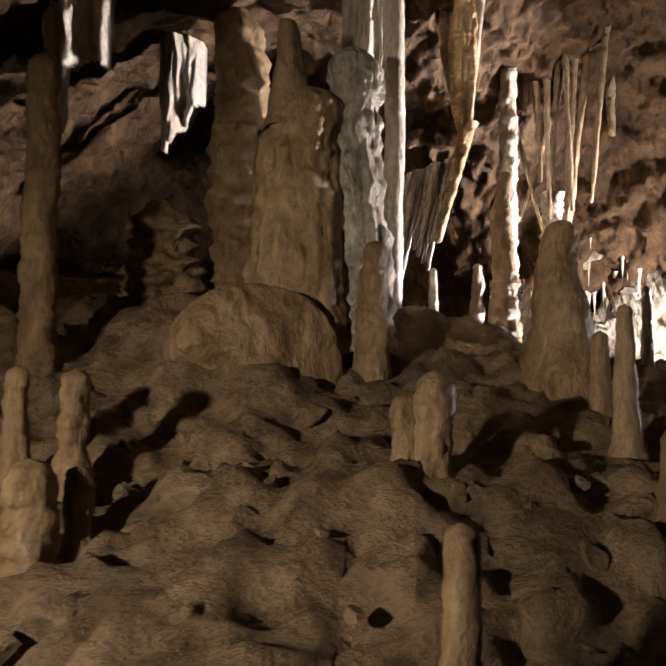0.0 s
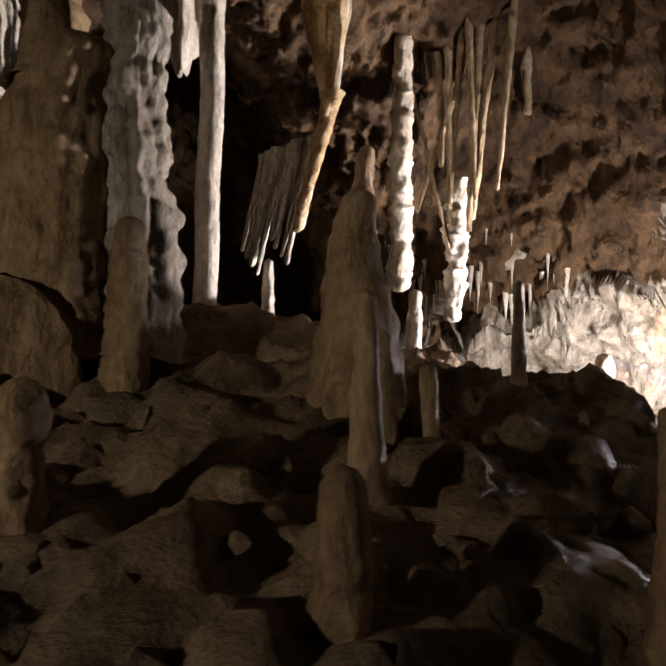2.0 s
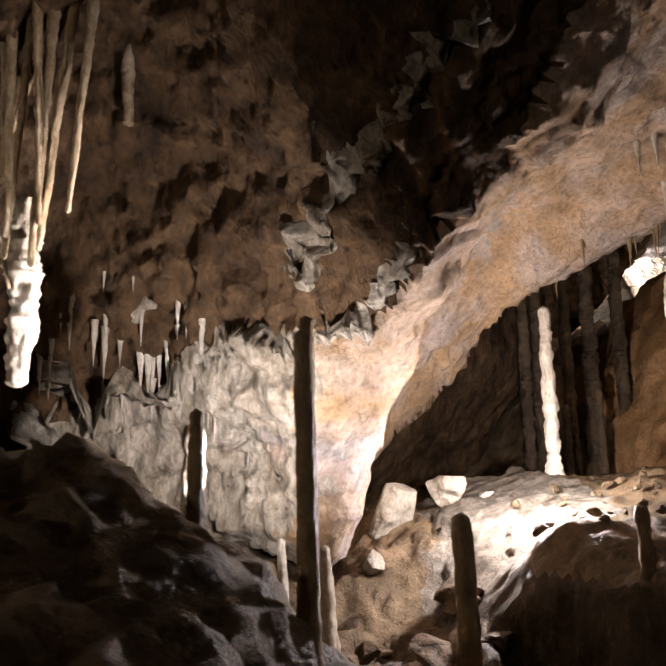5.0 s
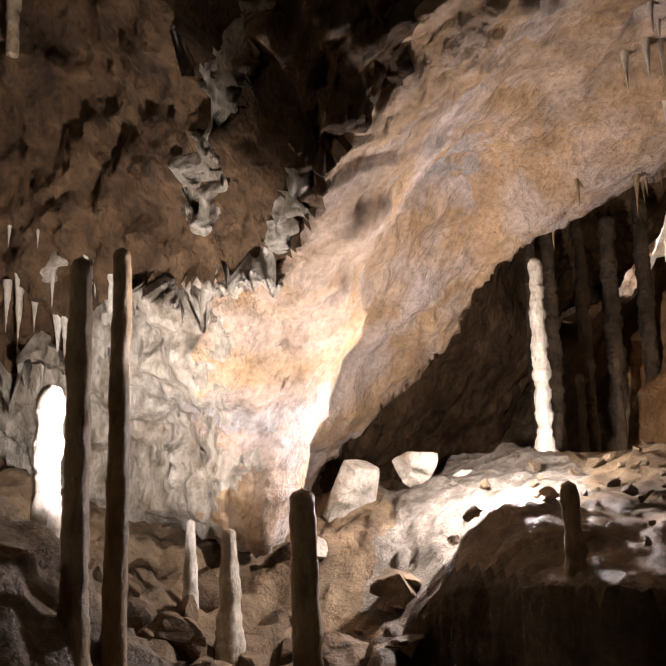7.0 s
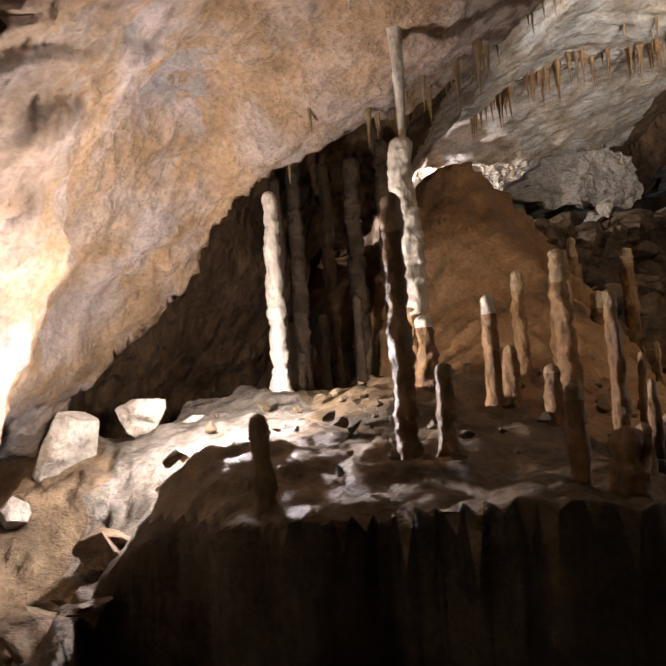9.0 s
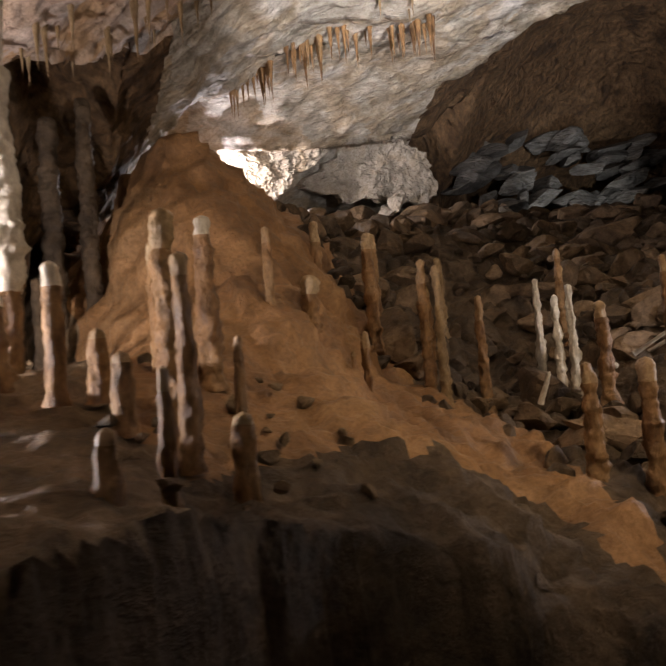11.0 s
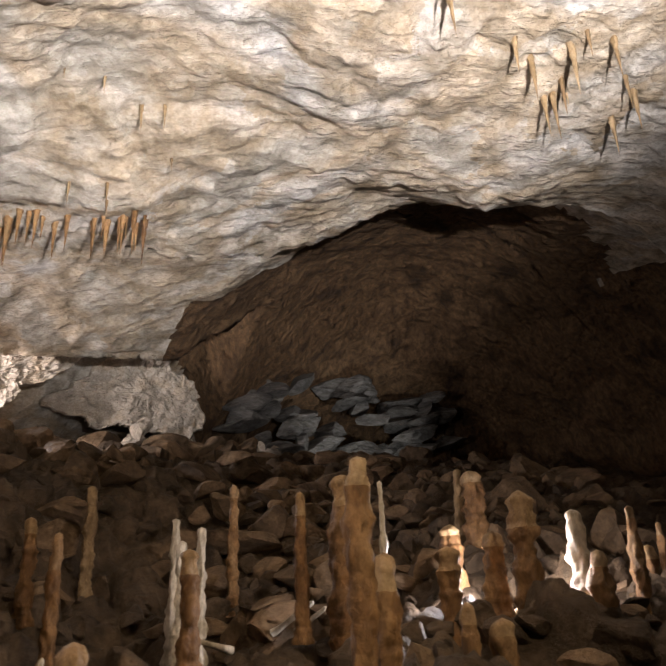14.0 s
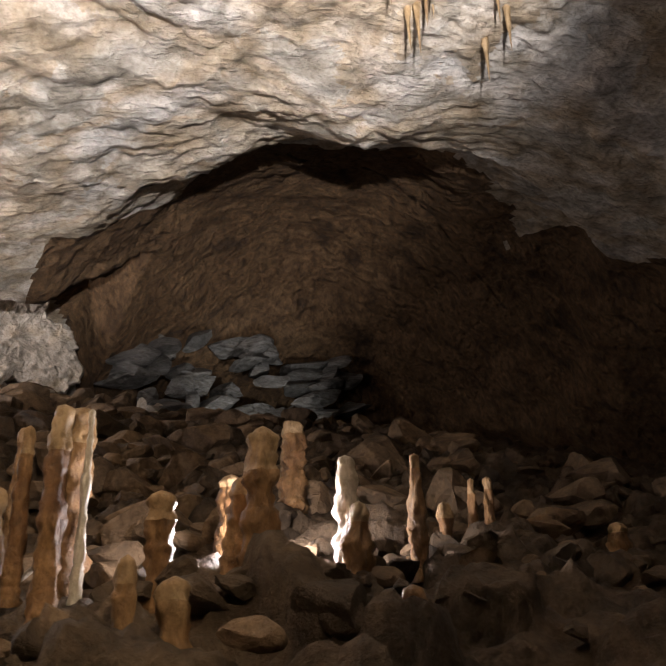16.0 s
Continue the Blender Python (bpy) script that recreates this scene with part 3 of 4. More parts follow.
HALL = [
    (6.78, 6.21, 0.9, 1.81, 0.04, M_RUST, 0.6, 0.2), (6.85, 6.16, 0.9, 1.77, 0.034, M_TAN, 0.6, 0.2), (6.57, 7.23, 1.5, 2.28, 0.045, M_RUST, 0.7, 0.15), (7.83, 7.65, 1.3, 2.08, 0.043, M_TAN, 0.7, 0.2),
    (7.35, 7.10, 1.15, 1.78, 0.05, M_RUST, 0.6, 0.2), (7.97, 6.65, 0.95, 1.74, 0.034, M_WHITE, 0.6, 0.22), (7.89, 6.37, 0.85, 1.59, 0.034, M_WHITE, 0.6, 0.22), (7.96, 6.31, 0.85, 1.65, 0.034, M_WHITE, 0.6, 0.22),
    (8.49, 6.98, 1.25, 2.02, 0.038, M_RUST, 0.6, 0.18), (7.63, 5.70, 0.75, 1.47, 0.05, M_RUST, 0.6, 0.16), (6.90, 4.75, 0.45, 1.14, 0.042, M_RUST, 0.8, 0.14), (6.70, 4.86, 0.55, 1.14, 0.046, M_RUST, 0.5, 0.2),
    (6.72, 4.46, 0.4, 0.62, 0.034, M_RUST, 0.7, 0.14), (6.23, 5.91, 1.0, 1.39, 0.025, M_RUST, 0.7, 0.2), (6.18, 5.96, 1.0, 1.30, 0.015, M_RUST, 0.6, 0.2), (8.06, 5.14, 1.0, 1.68, 0.042, M_RUST, 0.75, 0.16),
    (7.63, 4.61, 0.9, 1.61, 0.042, M_RUST, 0.7, 0.18), (7.76, 4.67, 0.85, 1.35, 0.042, M_RUST, 0.8, 0.16), (7.30, 6.40, 0.85, 1.61, 0.04, M_RUST, 0.5, 0.18), (6.05, 6.16, 1.2, 1.73, 0.055, M_RUST, 0.7, 0.2),
    (8.26, 5.54, 1.0, 1.79, 0.07, M_RUST, 0.7, 0.16), (8.13, 5.68, 1.1, 1.73, 0.034, M_RUST, 0.55, 0.16), (8.33, 4.99, 1.0, 1.42, 0.045, M_RUST, 0.85, 0.18), (8.57, 4.83, 0.9, 1.62, 0.054, M_RUST, 0.75, 0.2),
    (9.59, 6.04, 1.45, 2.02, 0.076, M_RUST, 0.7, 0.2), (8.94, 5.59, 1.2, 1.61, 0.064, M_RUST, 0.6, 0.2), (8.98, 4.89, 1.12, 1.58, 0.056, M_WHITE, 0.5, 0.2), (8.90, 4.75, 1.1, 1.40, 0.048, M_RUST, 0.7, 0.22),
    (9.19, 4.77, 1.15, 1.59, 0.034, M_RUST, 0.5, 0.2), (9.45, 4.87, 1.15, 1.45, 0.032, M_RUST, 0.7, 0.2), (9.75, 4.99, 1.25, 1.58, 0.021, M_RUST, 0.7, 0.2), (9.78, 4.92, 1.25, 1.58, 0.023, M_RUST, 0.7, 0.2),
    (8.70, 4.32, 0.95, 1.13, 0.033, M_RUST, 0.9, 0.14), (8.21, 4.64, 0.85, 1.16, 0.048, M_RUST, 0.9, 0.14), (8.09, 4.67, 0.85, 1.21, 0.029, M_RUST, 0.8, 0.16), (11.13, 5.14, 1.2, 1.48, 0.07, M_RUST, 0.6, 0.2),
]
for row in [HALL[:18], HALL[18:]]:
    for x, y, z0, z1, r, mat, tip, knobs in row:
        dripstone("stalagmite", x, y, z0, z1, r, mat, PALE if mat is M_WHITE else "rust-brown knobbly stalagmite among broken rocks", "stalagmites of the hall", tip, knobs * 1.5)

# the large stalagmite of the slope and its dark neighbour
dripstone("large_stalagmite", -0.02, 2.74, 1.45, 2.55, 0.215, M_TAN, "massive tan fluted stalagmite with a pointed tip", "", 0.66, 0.06, rings=4, foot=1.15, seg=56, flutes=0.2)
dripstone("large_stalagmite", -0.06, 2.72, 2.35, 2.83, 0.10, M_TAN, "pointed pinnacle rising from a great stalagmite", "", 0.35, 0.07, rings=5, seg=32, flutes=0.12)
# the tan right flank is coloured white to paint the lamplight on it
dripstone("large_stalagmite", 0.20, 2.84, 1.45, 2.74, 0.16, M_CALC, "knobbly flank of a great fluted stalagmite, coloured white for lamplight", "", 0.6, 0.13, rings=6, seg=64, flutes=0.25)
dripstone("large_stalagmite", 1.0, 2.62, 1.15, 1.97, 0.17, M_TAN, "dark conical stalagmite with fluted flanks", "", 0.28, 0.09, rings=7, foot=1.2, seg=48, flutes=0.2)
# columns that hang down from the roof
dripstone("column", 0.36, 3.18, 3.9, 1.55, 0.05, M_WHITE, "long smooth white calcite column", "", 0.95, 0.05, rings=5, foot=1.0, category="column")
dripstone("column", 1.06, 4.4, 4.1, 1.85, 0.04, M_WHITE, "knobbly cream column hanging before the wall", "", 1.7, 0.16, rings=16, foot=1.0, category="column")
candle = dripstone("candle_column", 4.56, 5.28, 1.55, 2.36, 0.07, M_WHITE, "thick white candle-like column of stacked drip rings on a brown foot", "", 0.7, 0.15, rings=22, foot=0.8, seg=32, category="column", parts=False)
base = dripstone("foot", 4.56, 5.28, 1.1, 1.62, 0.05, M_RUST, "rust-brown foot", "", 1.0, 0.15, category="", parts=False)
base.parent, base.location = candle, (0, 0, -0.45)
dripstone("stalactite", 4.58, 5.29, 2.9, 2.3, 0.034, M_WHITE, "slender white stalactite above the candle column", "", 0.4, 0.08, category="stalactite")


def curtain(name, line, top, bottoms, label, mat, thick=0.012, ripple=0.02, waves=3.0, group="draperies", category="drapery"):
    """A hanging sheet of calcite along a line in plan; bottoms are the heights of its hem from end to end."""
    n, m = 36, 26
    lx, ly = [p[0] for p in line], [p[1] for p in line]
    at = np.linspace(0, 1, len(line))
    hem = np.linspace(0, 1, len(bottoms))
    seed = random.random() * 40
    front, back = [], []
    for i in range(n + 1):
        u = i / n
        x, y, zb = np.interp(u, at, lx), np.interp(u, at, ly), np.interp(u, hem, bottoms)
        zb += 0.05 * noise.noise((seed, u * 9, 0)) + 0.035 * noise.noise((seed, u * 27, 3))
        for j in range(m + 1):
            v = j / m
            z = top + (zb - top) * v
            off = ripple * math.sin(u * math.tau * waves + seed) * v + 0.03 * noise.noise((seed + x * 5, y * 5, z * 2.5))
            t = thick * (1.5 - 0.8 * v) * (1 + 0.8 * noise.noise((seed + u * 11, z * 7, 1)))
            off += 0.02 * noise.noise((seed + u * 7, z * 9, 5)) + 0.012 * noise.noise((seed + u * 19, z * 16, 7))
            front.append((x, y + off - t, z))
            back.append((x, y + off + t, z))
    verts, k = front + back, len(front)
    faces = []
    for i in range(n):
        for j in range(m):
            a, b = i * (m + 1) + j, (i + 1) * (m + 1) + j
            faces += [(a, a + 1, b + 1, b), (k + a, k + b, k + b + 1, k + a + 1)]
        a, b = i * (m + 1) + m, (i + 1) * (m + 1) + m
        faces.append((a, k + a, k + b, b))
    for j in range(m):
        a, b = j, n * (m + 1) + j
        faces += [(a, k + a, k + a + 1, a + 1), (b, b + 1, k + b + 1, k + b)]
    return tagged(mesh_object(name, verts, faces, mat), label, category, group)


M_AMBER = material("amber_calcite", [(0.46, 0.27, 0.11), (0.61, 0.43, 0.22), (0.70, 0.55, 0.36)], 5.0, 0.4, 0.4, 50, (1, 1, 1.6), 0.22)
M_CREAM = material("cream_calcite", [(0.42, 0.29, 0.16), (0.60, 0.46, 0.29), (0.70, 0.58, 0.42)], 5.0, 0.45, 0.5, 50, (1, 1, 0.6), 0.3, vary=0.08)
curtain("drapery", [(0.60, 3.80), (0.72, 3.76), (0.83, 3.88)], 3.7, [3.12, 2.92, 2.7, 2.56, 2.86, 3.14], "translucent amber drapery with a pale rim", M_AMBER, 0.012, 0.05, 1.0)
dripstone("stalactite", 0.76, 3.80, 2.72, 2.06, 0.045, M_AMBER, "tapering amber drip below a drapery", "stalactites of the wall", 0.5, 0.12, lean=(-0.24, 0.0), category="stalactite")
dripstone("stalactite", 0.87, 3.86, 3.8, 2.72, 0.024, M_WHITE, "pale rim running down beside an amber drapery", "stalactites of the wall", 0.8, 0.1, lean=(-0.10, -0.04), category="stalactite")
for x, y, top, low, r, lx in [(1.24, 4.5, 3.4, 2.55, 0.028, 0.05), (1.30, 4.44, 3.4, 2.30, 0.03, 0.02), (1.36, 4.46, 3.0, 2.22, 0.022, -0.06), (1.42, 4.42, 3.2, 2.35, 0.026, 0.05), (1.47, 4.45, 3.3, 2.18, 0.034, -0.04),
                            (1.56, 4.46, 3.4, 2.25, 0.03, -0.10), (1.62, 4.42, 3.0, 2.40, 0.024, -0.08), (1.75, 4.64, 3.5, 2.88, 0.05, 0.0), (1.2, 4.5, 2.6, 2.1, 0.02, 0.25), (1.28, 4.5, 2.75, 2.3, 0.018, -0.3)]:
    dripstone("stalactite", x - lx * 0.6, y, top + 0.6, low, r, M_CREAM, "cream ribbon-like stalactite with a curled tip", "ribbon stalactites", 0.45, 0.16, lean=(lx, 0), rings=9, category="stalactite")
for k in range(9):
    dripstone("stalactite", 0.42 + 0.035 * k, 3.86 - 0.01 * (k % 3), 2.45 + 0.012 * k, 1.98 - 0.05 * (k % 4) + 0.012 * k, 0.016 + 0.006 * (k % 3), M_WHITE, "thin white stalactite of a ragged row", "ragged stalactites", 0.5, 0.25, lean=(-0.2, 0), category="stalactite")
curtain("drapery", [(-1.28, 3.05), (-1.12, 2.95), (-0.95, 3.05)], 3.3, [2.5, 2.42, 2.7, 2.85, 2.75], "broad white drapery hanging from the roof", M_WHITE, 0.045, 0.05, 2.5)
curtain("drapery", [(-0.95, 3.75), (-0.85, 3.7), (-0.72, 3.8)], 3.2, [2.6, 2.62, 2.75, 2.85], "small tattered white drapery", M_WHITE, 0.032, 0.045, 2.0)
curtain("drapery", [(0.10, 3.35), (0.22, 3.25), (0.30, 3.3)], 3.5, [2.75, 2.6, 2.62, 2.9], "small tattered white drapery", M_WHITE, 0.032, 0.045, 2.0)
dripstone("flowstone_column", -0.42, 3.40, 1.55, 3.2, 0.15, M_TAN, "lumpy brown flowstone column against the wall", "", 0.8, 0.16, rings=4, seg=32, category="column")
dripstone("flowstone_boss", -0.76, 3.25, 1.5, 2.2, 0.2, M_TAN, "lumpy brown boss of flowstone with hollows", "", 0.6, 0.4, rings=6, seg=32, category="flowstone")
dripstone("flowstone_boss", 1.36, 4.55, 2.5, 1.7, 0.07, M_WHITE, "knobbly white clump of popcorn calcite", "", 0.7, 0.28, rings=16, seg=28, category="flowstone")

# ---- crusts of white calcite on the brown wall ----
roof_tree = BVHTree.FromPolygons([v.co[:] for v in roof.data.vertices], [p.vertices[:] for p in roof.data.polygons])


def crust(path, width, thick, label, seed, ragged=1.0, drips=0.0):
    """A ragged crust along a line on the wall: it stands out where it is thick and sinks into the rock where it is torn."""
    pts = [Vector(p) for p in path]
    legs = [(pts[i + 1] - pts[i]).length for i in range(len(pts) - 1)]
    n, m = max(12, int(sum(legs) / 0.012)), max(8, int(width / 0.012))
    verts, faces = [], []
    for i in range(n + 1):
        d, k = sum(legs) * i / n, 0
        while k < len(legs) - 1 and d > legs[k]:
            d, k = d - legs[k], k + 1
        p = pts[k].lerp(pts[k + 1], min(1.0, d / legs[k]))
        spot, nrm, _, _ = roof_tree.find_nearest(p)
        away = nrm if nrm.z < 0 else -nrm
        across = (pts[k + 1] - pts[k]).normalized().cross(away).normalized()
        for j in range(m + 1):
            v = 2 * j / m - 1
            q = roof_tree.find_nearest(spot + across * v * width * 0.5)[0]
            out = Vector((0.1, -0.75, -0.65))
            tear = noise.fractal((q.x * 6 + seed, q.y * 6, q.z * 4), 0.7, 2.2, 5) + 0.5 * noise.noise((q.x * 24, q.y * 24 + seed, q.z * 9))
            h = thick * (1.1 - v * v * 1.3 - 0.5 * max(0, abs(2 * i / n - 1) * 4 - 3) + ragged * tear) - 0.006
            h = max(-0.02, min(h, thick * 1.8))
            verts.append(q + out * h - Vector((0, 0, drips * max(0, h) * abs(noise.noise((q.x * 30, q.y * 30, seed))))))
    for i in range(n):
        for j in range(m):
            a = i * (m + 1) + j
            faces.append((a, a + 1, a + m + 2, a + m + 1))
    return tagged(mesh_object("calcite_crust", [v[:] for v in verts], faces, M_CALC), label, "calcite crust", "crusts of the wall")


STREAK = "ragged white calcite crust running up the brown wall"
crust([(2.42, 4.62, 2.14), (2.48, 4.5, 2.27), (2.6, 4.34, 2.42), (2.75, 4.1, 2.52), (2.95, 3.8, 2.68), (3.1, 3.5, 2.85)], 0.17, 0.045, STREAK, 3, 1.5)
crust([(2.52, 4.6, 2.12), (2.62, 4.45, 2.3)], 0.10, 0.035, STREAK, 11, 1.5)
crust([(2.82, 4.55, 2.0), (2.9, 4.4, 2.15), (3.0, 4.2, 2.3)], 0.12, 0.03, STREAK, 17, 1.8)
crust([(2.45, 4.15, 2.5), (2.52, 4.05, 2.6)], 0.07, 0.03, "small white calcite patch on the brown wall", 23, 1.2)
crust([(1.73, 5.1, 2.06), (1.78, 5.07, 2.18)], 0.10, 0.03, "small white calcite patch on the brown wall", 29, 1.2)
crust([(1.15, 5.1, 1.62), (1.5, 5.2, 1.66), (1.9, 5.15, 1.8), (2.2, 5.0, 1.97), (2.5, 4.75, 1.9), (2.8, 4.55, 1.95)], 0.2, 0.06, "spiky white calcite fringe along the hem of the brown wall", 37, 1.6, 1.5)

# ---- rocks ----


def rock_mesh(name, size, seed, level=3, mat=None, cuts=18):
    """An angular block: a ball cut flat by random planes, with a chipped skin."""
    rnd = random.Random(seed)
    bm = bmesh.new()
    bmesh.ops.create_icosphere(bm, subdivisions=level, radius=1.0)
    planes = []
    for _ in range(cuts):
        v = Vector((rnd.gauss(0, 1), rnd.gauss(0, 1), rnd.gauss(0, 1))).normalized()
        planes.append((v, rnd.uniform(0.34, 0.66)))
    for v in bm.verts:
        for nrm, d in planes:
            over = v.co.dot(nrm) - d
            if over > 0:
                v.co -= nrm * over
        v.co *= 1 + 0.05 * noise.fractal(v.co * 3 + Vector((seed, 0, 0)), 0.8, 2.1, 4)
        v.co = Vector((v.co.x * size[0], v.co.y * size[1], v.co.z * size[2]))
    me = bpy.data.meshes.new(name)
    bm.to_mesh(me)
    bm.free()
    me.materials.append(mat or M_ROCK)
    return me


def boulder(name, at, size, turn, label, mat, seed, group="", cuts=17):
    ob = new(name, rock_mesh(name, size, seed, 4, mat, cuts))
    ob.matrix_world = pose(*at, *turn)
    return tagged(ob, label, "boulder", group)


boulder("boulder", (-0.14, 2.46, 1.44), (0.33, 0.24, 0.27), (0, 5, 10), "rounded tan boulder carrying a great stalagmite", M_TAN, 4, "", 5)
boulder("boulder", (3.06, 5.75, 1.12), (0.22, 0.14, 0.26), (0, 25, 10), "pale angular limestone block leaning on the ledge", M_PALE, 5, "pale blocks")
boulder("boulder", (3.37, 5.80, 1.20), (0.20, 0.13, 0.17), (0, -10, 20), "pale angular limestone block leaning on the ledge", M_PALE, 8, "pale blocks")
boulder("boulder", (3.60, 5.85, 1.15), (0.11, 0.08, 0.07), (0, 0, 20), "pale angular limestone block leaning on the ledge", M_PALE, 9, "pale blocks")
boulder("boulder", (2.88, 5.35, 0.85), (0.17, 0.12, 0.10), (10, 0, 40), "pale angular limestone block leaning on the ledge", M_PALE, 12, "pale blocks")
boulder("boulder", (3.2, 4.5, 0.48), (0.40, 0.25, 0.16), (5, 20, -20), "brown broken block at the foot of the ledge", M_ROCK, 31, "brown blocks")
boulder("boulder", (2.30, 4.55, 0.52), (0.26, 0.20, 0.20), (0, 30, 20), "brown broken block at the foot of the ledge", M_ROCK, 36, "brown blocks")
boulder("boulder", (2.05, 4.35, 0.62), (0.15, 0.12, 0.20), (0, 0, 20), "brown broken block at the foot of the ledge", M_ROCK, 37, "brown blocks")
boulder("boulder", (2.78, 4.55, 0.50), (0.12, 0.10, 0.08), (0, 0, 20), "pale angular limestone block leaning on the ledge", M_PALE, 38, "pale blocks")
boulder("boulder", (1.92, 3.75, 1.18), (0.34, 0.28, 0.24), (0, 0, 20), "dark humped boulder on the crest of the slope", M_ROCK, 41)
boulder("boulder", (2.15, 3.35, 0.98), (0.40, 0.26, 0.2), (0, 15, 30), "dark humped boulder on the crest of the slope", M_ROCK, 43)
boulder("boulder", (8.95, 7.95, 1.75), (0.75, 0.5, 0.22), (0, 10, -15), "long reddish slab of fallen rock", M_ROCK, 61)


def slab(name, outline, thick, label, mat, seed, category="slab", group="", rough=0.03):
    """A broken slab of rock: a jagged outline filled with a rough face and given a thickness behind it."""
    pts = [Vector(p) for p in outline]
    mid = sum(pts, Vector()) / len(pts)
    nrm = sum(((pts[i] - mid).cross(pts[(i + 1) % len(pts)] - mid) for i in range(len(pts))), Vector()).normalized()
    if nrm.y > 0:
        nrm = -nrm
    rim = []
    for i, p in enumerate(pts):
        for k in range(16):
            q = p.lerp(pts[(i + 1) % len(pts)], k / 16)
            n = noise.fractal(q * 4 + Vector((seed, 0, 0)), 0.7, 2.2, 4)
            rim.append(q + (q - mid).normalized() * n * rough * 2.2)
    m, rings = len(rim), 26
    verts, faces = [mid + nrm * rough * noise.noise(mid * 3)], []
    for k in range(1, rings + 1):
        for p in rim:
            q = mid + (p - mid) * (k / rings) ** 0.8
            d = noise.fractal(q * 3 + Vector((0, seed, 0)), 0.6, 2.2, 6) * rough * 1.6 + noise.ridged_multi_fractal(q * 2.2, 0.9, 2.2, 4, 1.0, 2.0) * rough * 0.8
            verts.append(q + nrm * (d - (rough if k == rings else 0)))
    for p in rim:
        verts.append(p + (p - mid) * 0.02 - nrm * thick * 0.4)
    for p in rim:
        verts.append(mid + (p - mid) * 0.85 - nrm * thick)
    for j in range(m):
        faces.append((0, 1 + j, 1 + (j + 1) % m))
        for k in range(rings + 1):
            u, v = 1 + k * m + j, 1 + k * m + (j + 1) % m
            faces.append((u, u + m, v + m, v))
    faces.append([1 + (rings + 1) * m + j for j in range(m)])
    return tagged(mesh_object(name, [v[:] for v in verts], faces, mat, None, False), label, category, group)


slab("hanging_slab", [(8.43, 11.88, 3.9), (8.87, 11.66, 4.26), (9.34, 11.39, 4.77), (9.85, 11.24, 4.82), (9.93, 11.35, 4.37), (10.15, 11.33, 4.25), (10.27, 11.37, 4.0), (10.4, 11.39, 3.79), (10.15, 11.53, 3.57), (9.47, 11.69, 3.61), (8.86, 11.82, 3.73)], 0.5, "wedge of pale rough limestone hanging in the grotto", M_PALE, 3, rough=0.05)
slab("grotto_face", [(6.88, 11.02, 4.01), (7.71, 11.03, 4.5), (8.97, 11.13, 4.6), (8.32, 11.18, 3.92), (7.81, 11.21, 3.56), (7.46, 11.17, 3.59), (7.33, 11.19, 3.4)], 0.4, "bright pale limestone face beside the hidden grotto lamp", M_PALE, 9, rough=0.06)
slab("slab_block", [(2.88, 5.27, 0.6), (2.95, 5.44, 0.8), (3.12, 5.51, 0.94), (3.33, 5.44, 0.95), (3.40, 5.27, 0.75), (3.37, 5.18, 0.65), (3.49, 5.11, 0.62), (3.34, 5.11, 0.55), (3.01, 5.2, 0.55)], 0.3, "broad flat-faced pinkish limestone block below the ledge", M_PALE, 5, rough=0.012)

rnd = random.Random(7)
RUBBLE = [rock_mesh("rock", (0.62, 0.62, 0.62), 100 + k, 3, M_ROCK, 10) for k in range(12)]


def strew(count, spot, size, label="angular brown limestone rock of the rubble slope", group="rubble of the hall"):
    for _ in range(count):
        x, y = spot()
        s = size(x, y)
        z = float(ground_height(np.array([x]), np.array([y]))[0])
        ob = new("rock", RUBBLE[rnd.randrange(12)])
        ob.matrix_world = pose(x, y, z + s * 0.12, rnd.uniform(-25, 25), rnd.uniform(-25, 25), rnd.uniform(0, 360)) @ Matrix.Diagonal((s * rnd.uniform(0.8, 1.6), s * rnd.uniform(0.8, 1.2), s * rnd.uniform(0.45, 0.9), 1))
        tagged(ob, label, "rock", group)


strew(230, lambda: (rnd.uniform(7.0, 12.5), rnd.uniform(5.2, 11.2)), lambda x, y: rnd.uniform(0.14, 0.42))
strew(60, lambda: (rnd.uniform(6.6, 10.5), rnd.uniform(4.0, 5.4)), lambda x, y: rnd.uniform(0.06, 0.17))
strew(25, lambda: (rnd.uniform(8.9, 11.5), rnd.uniform(10.2, 11.6)), lambda x, y: rnd.uniform(0.3, 0.6))


def gravel(name, count, spot, size, label, mat):
    """Stones too small to tell apart, joined."""
    verts, faces = [], []
    shapes = [(np.array([v.co[:] for v in me.vertices]), [tuple(p.vertices) for p in me.polygons]) for me in RUBBLE[:4]]
    for _ in range(count):
        x, y = spot()
        s = size()
        z = float(ground_height(np.array([x]), np.array([y]))[0])
        pts, fs = shapes[rnd.randrange(4)]
        m = np.array(pose(x, y, z + s * 0.1, rnd.uniform(-30, 30), rnd.uniform(-30, 30), rnd.uniform(0, 360)) @ Matrix.Diagonal((s * rnd.uniform(0.8, 1.6), s, s * rnd.uniform(0.5, 0.9), 1)))
        k = len(verts)
        verts += (pts @ m[:3, :3].T + m[:3, 3]).tolist()
        faces += [tuple(i + k for i in f) for f in fs]
    return tagged(mesh_object(name, verts, faces, mat, None, False), label, "stones", kind="stuff")


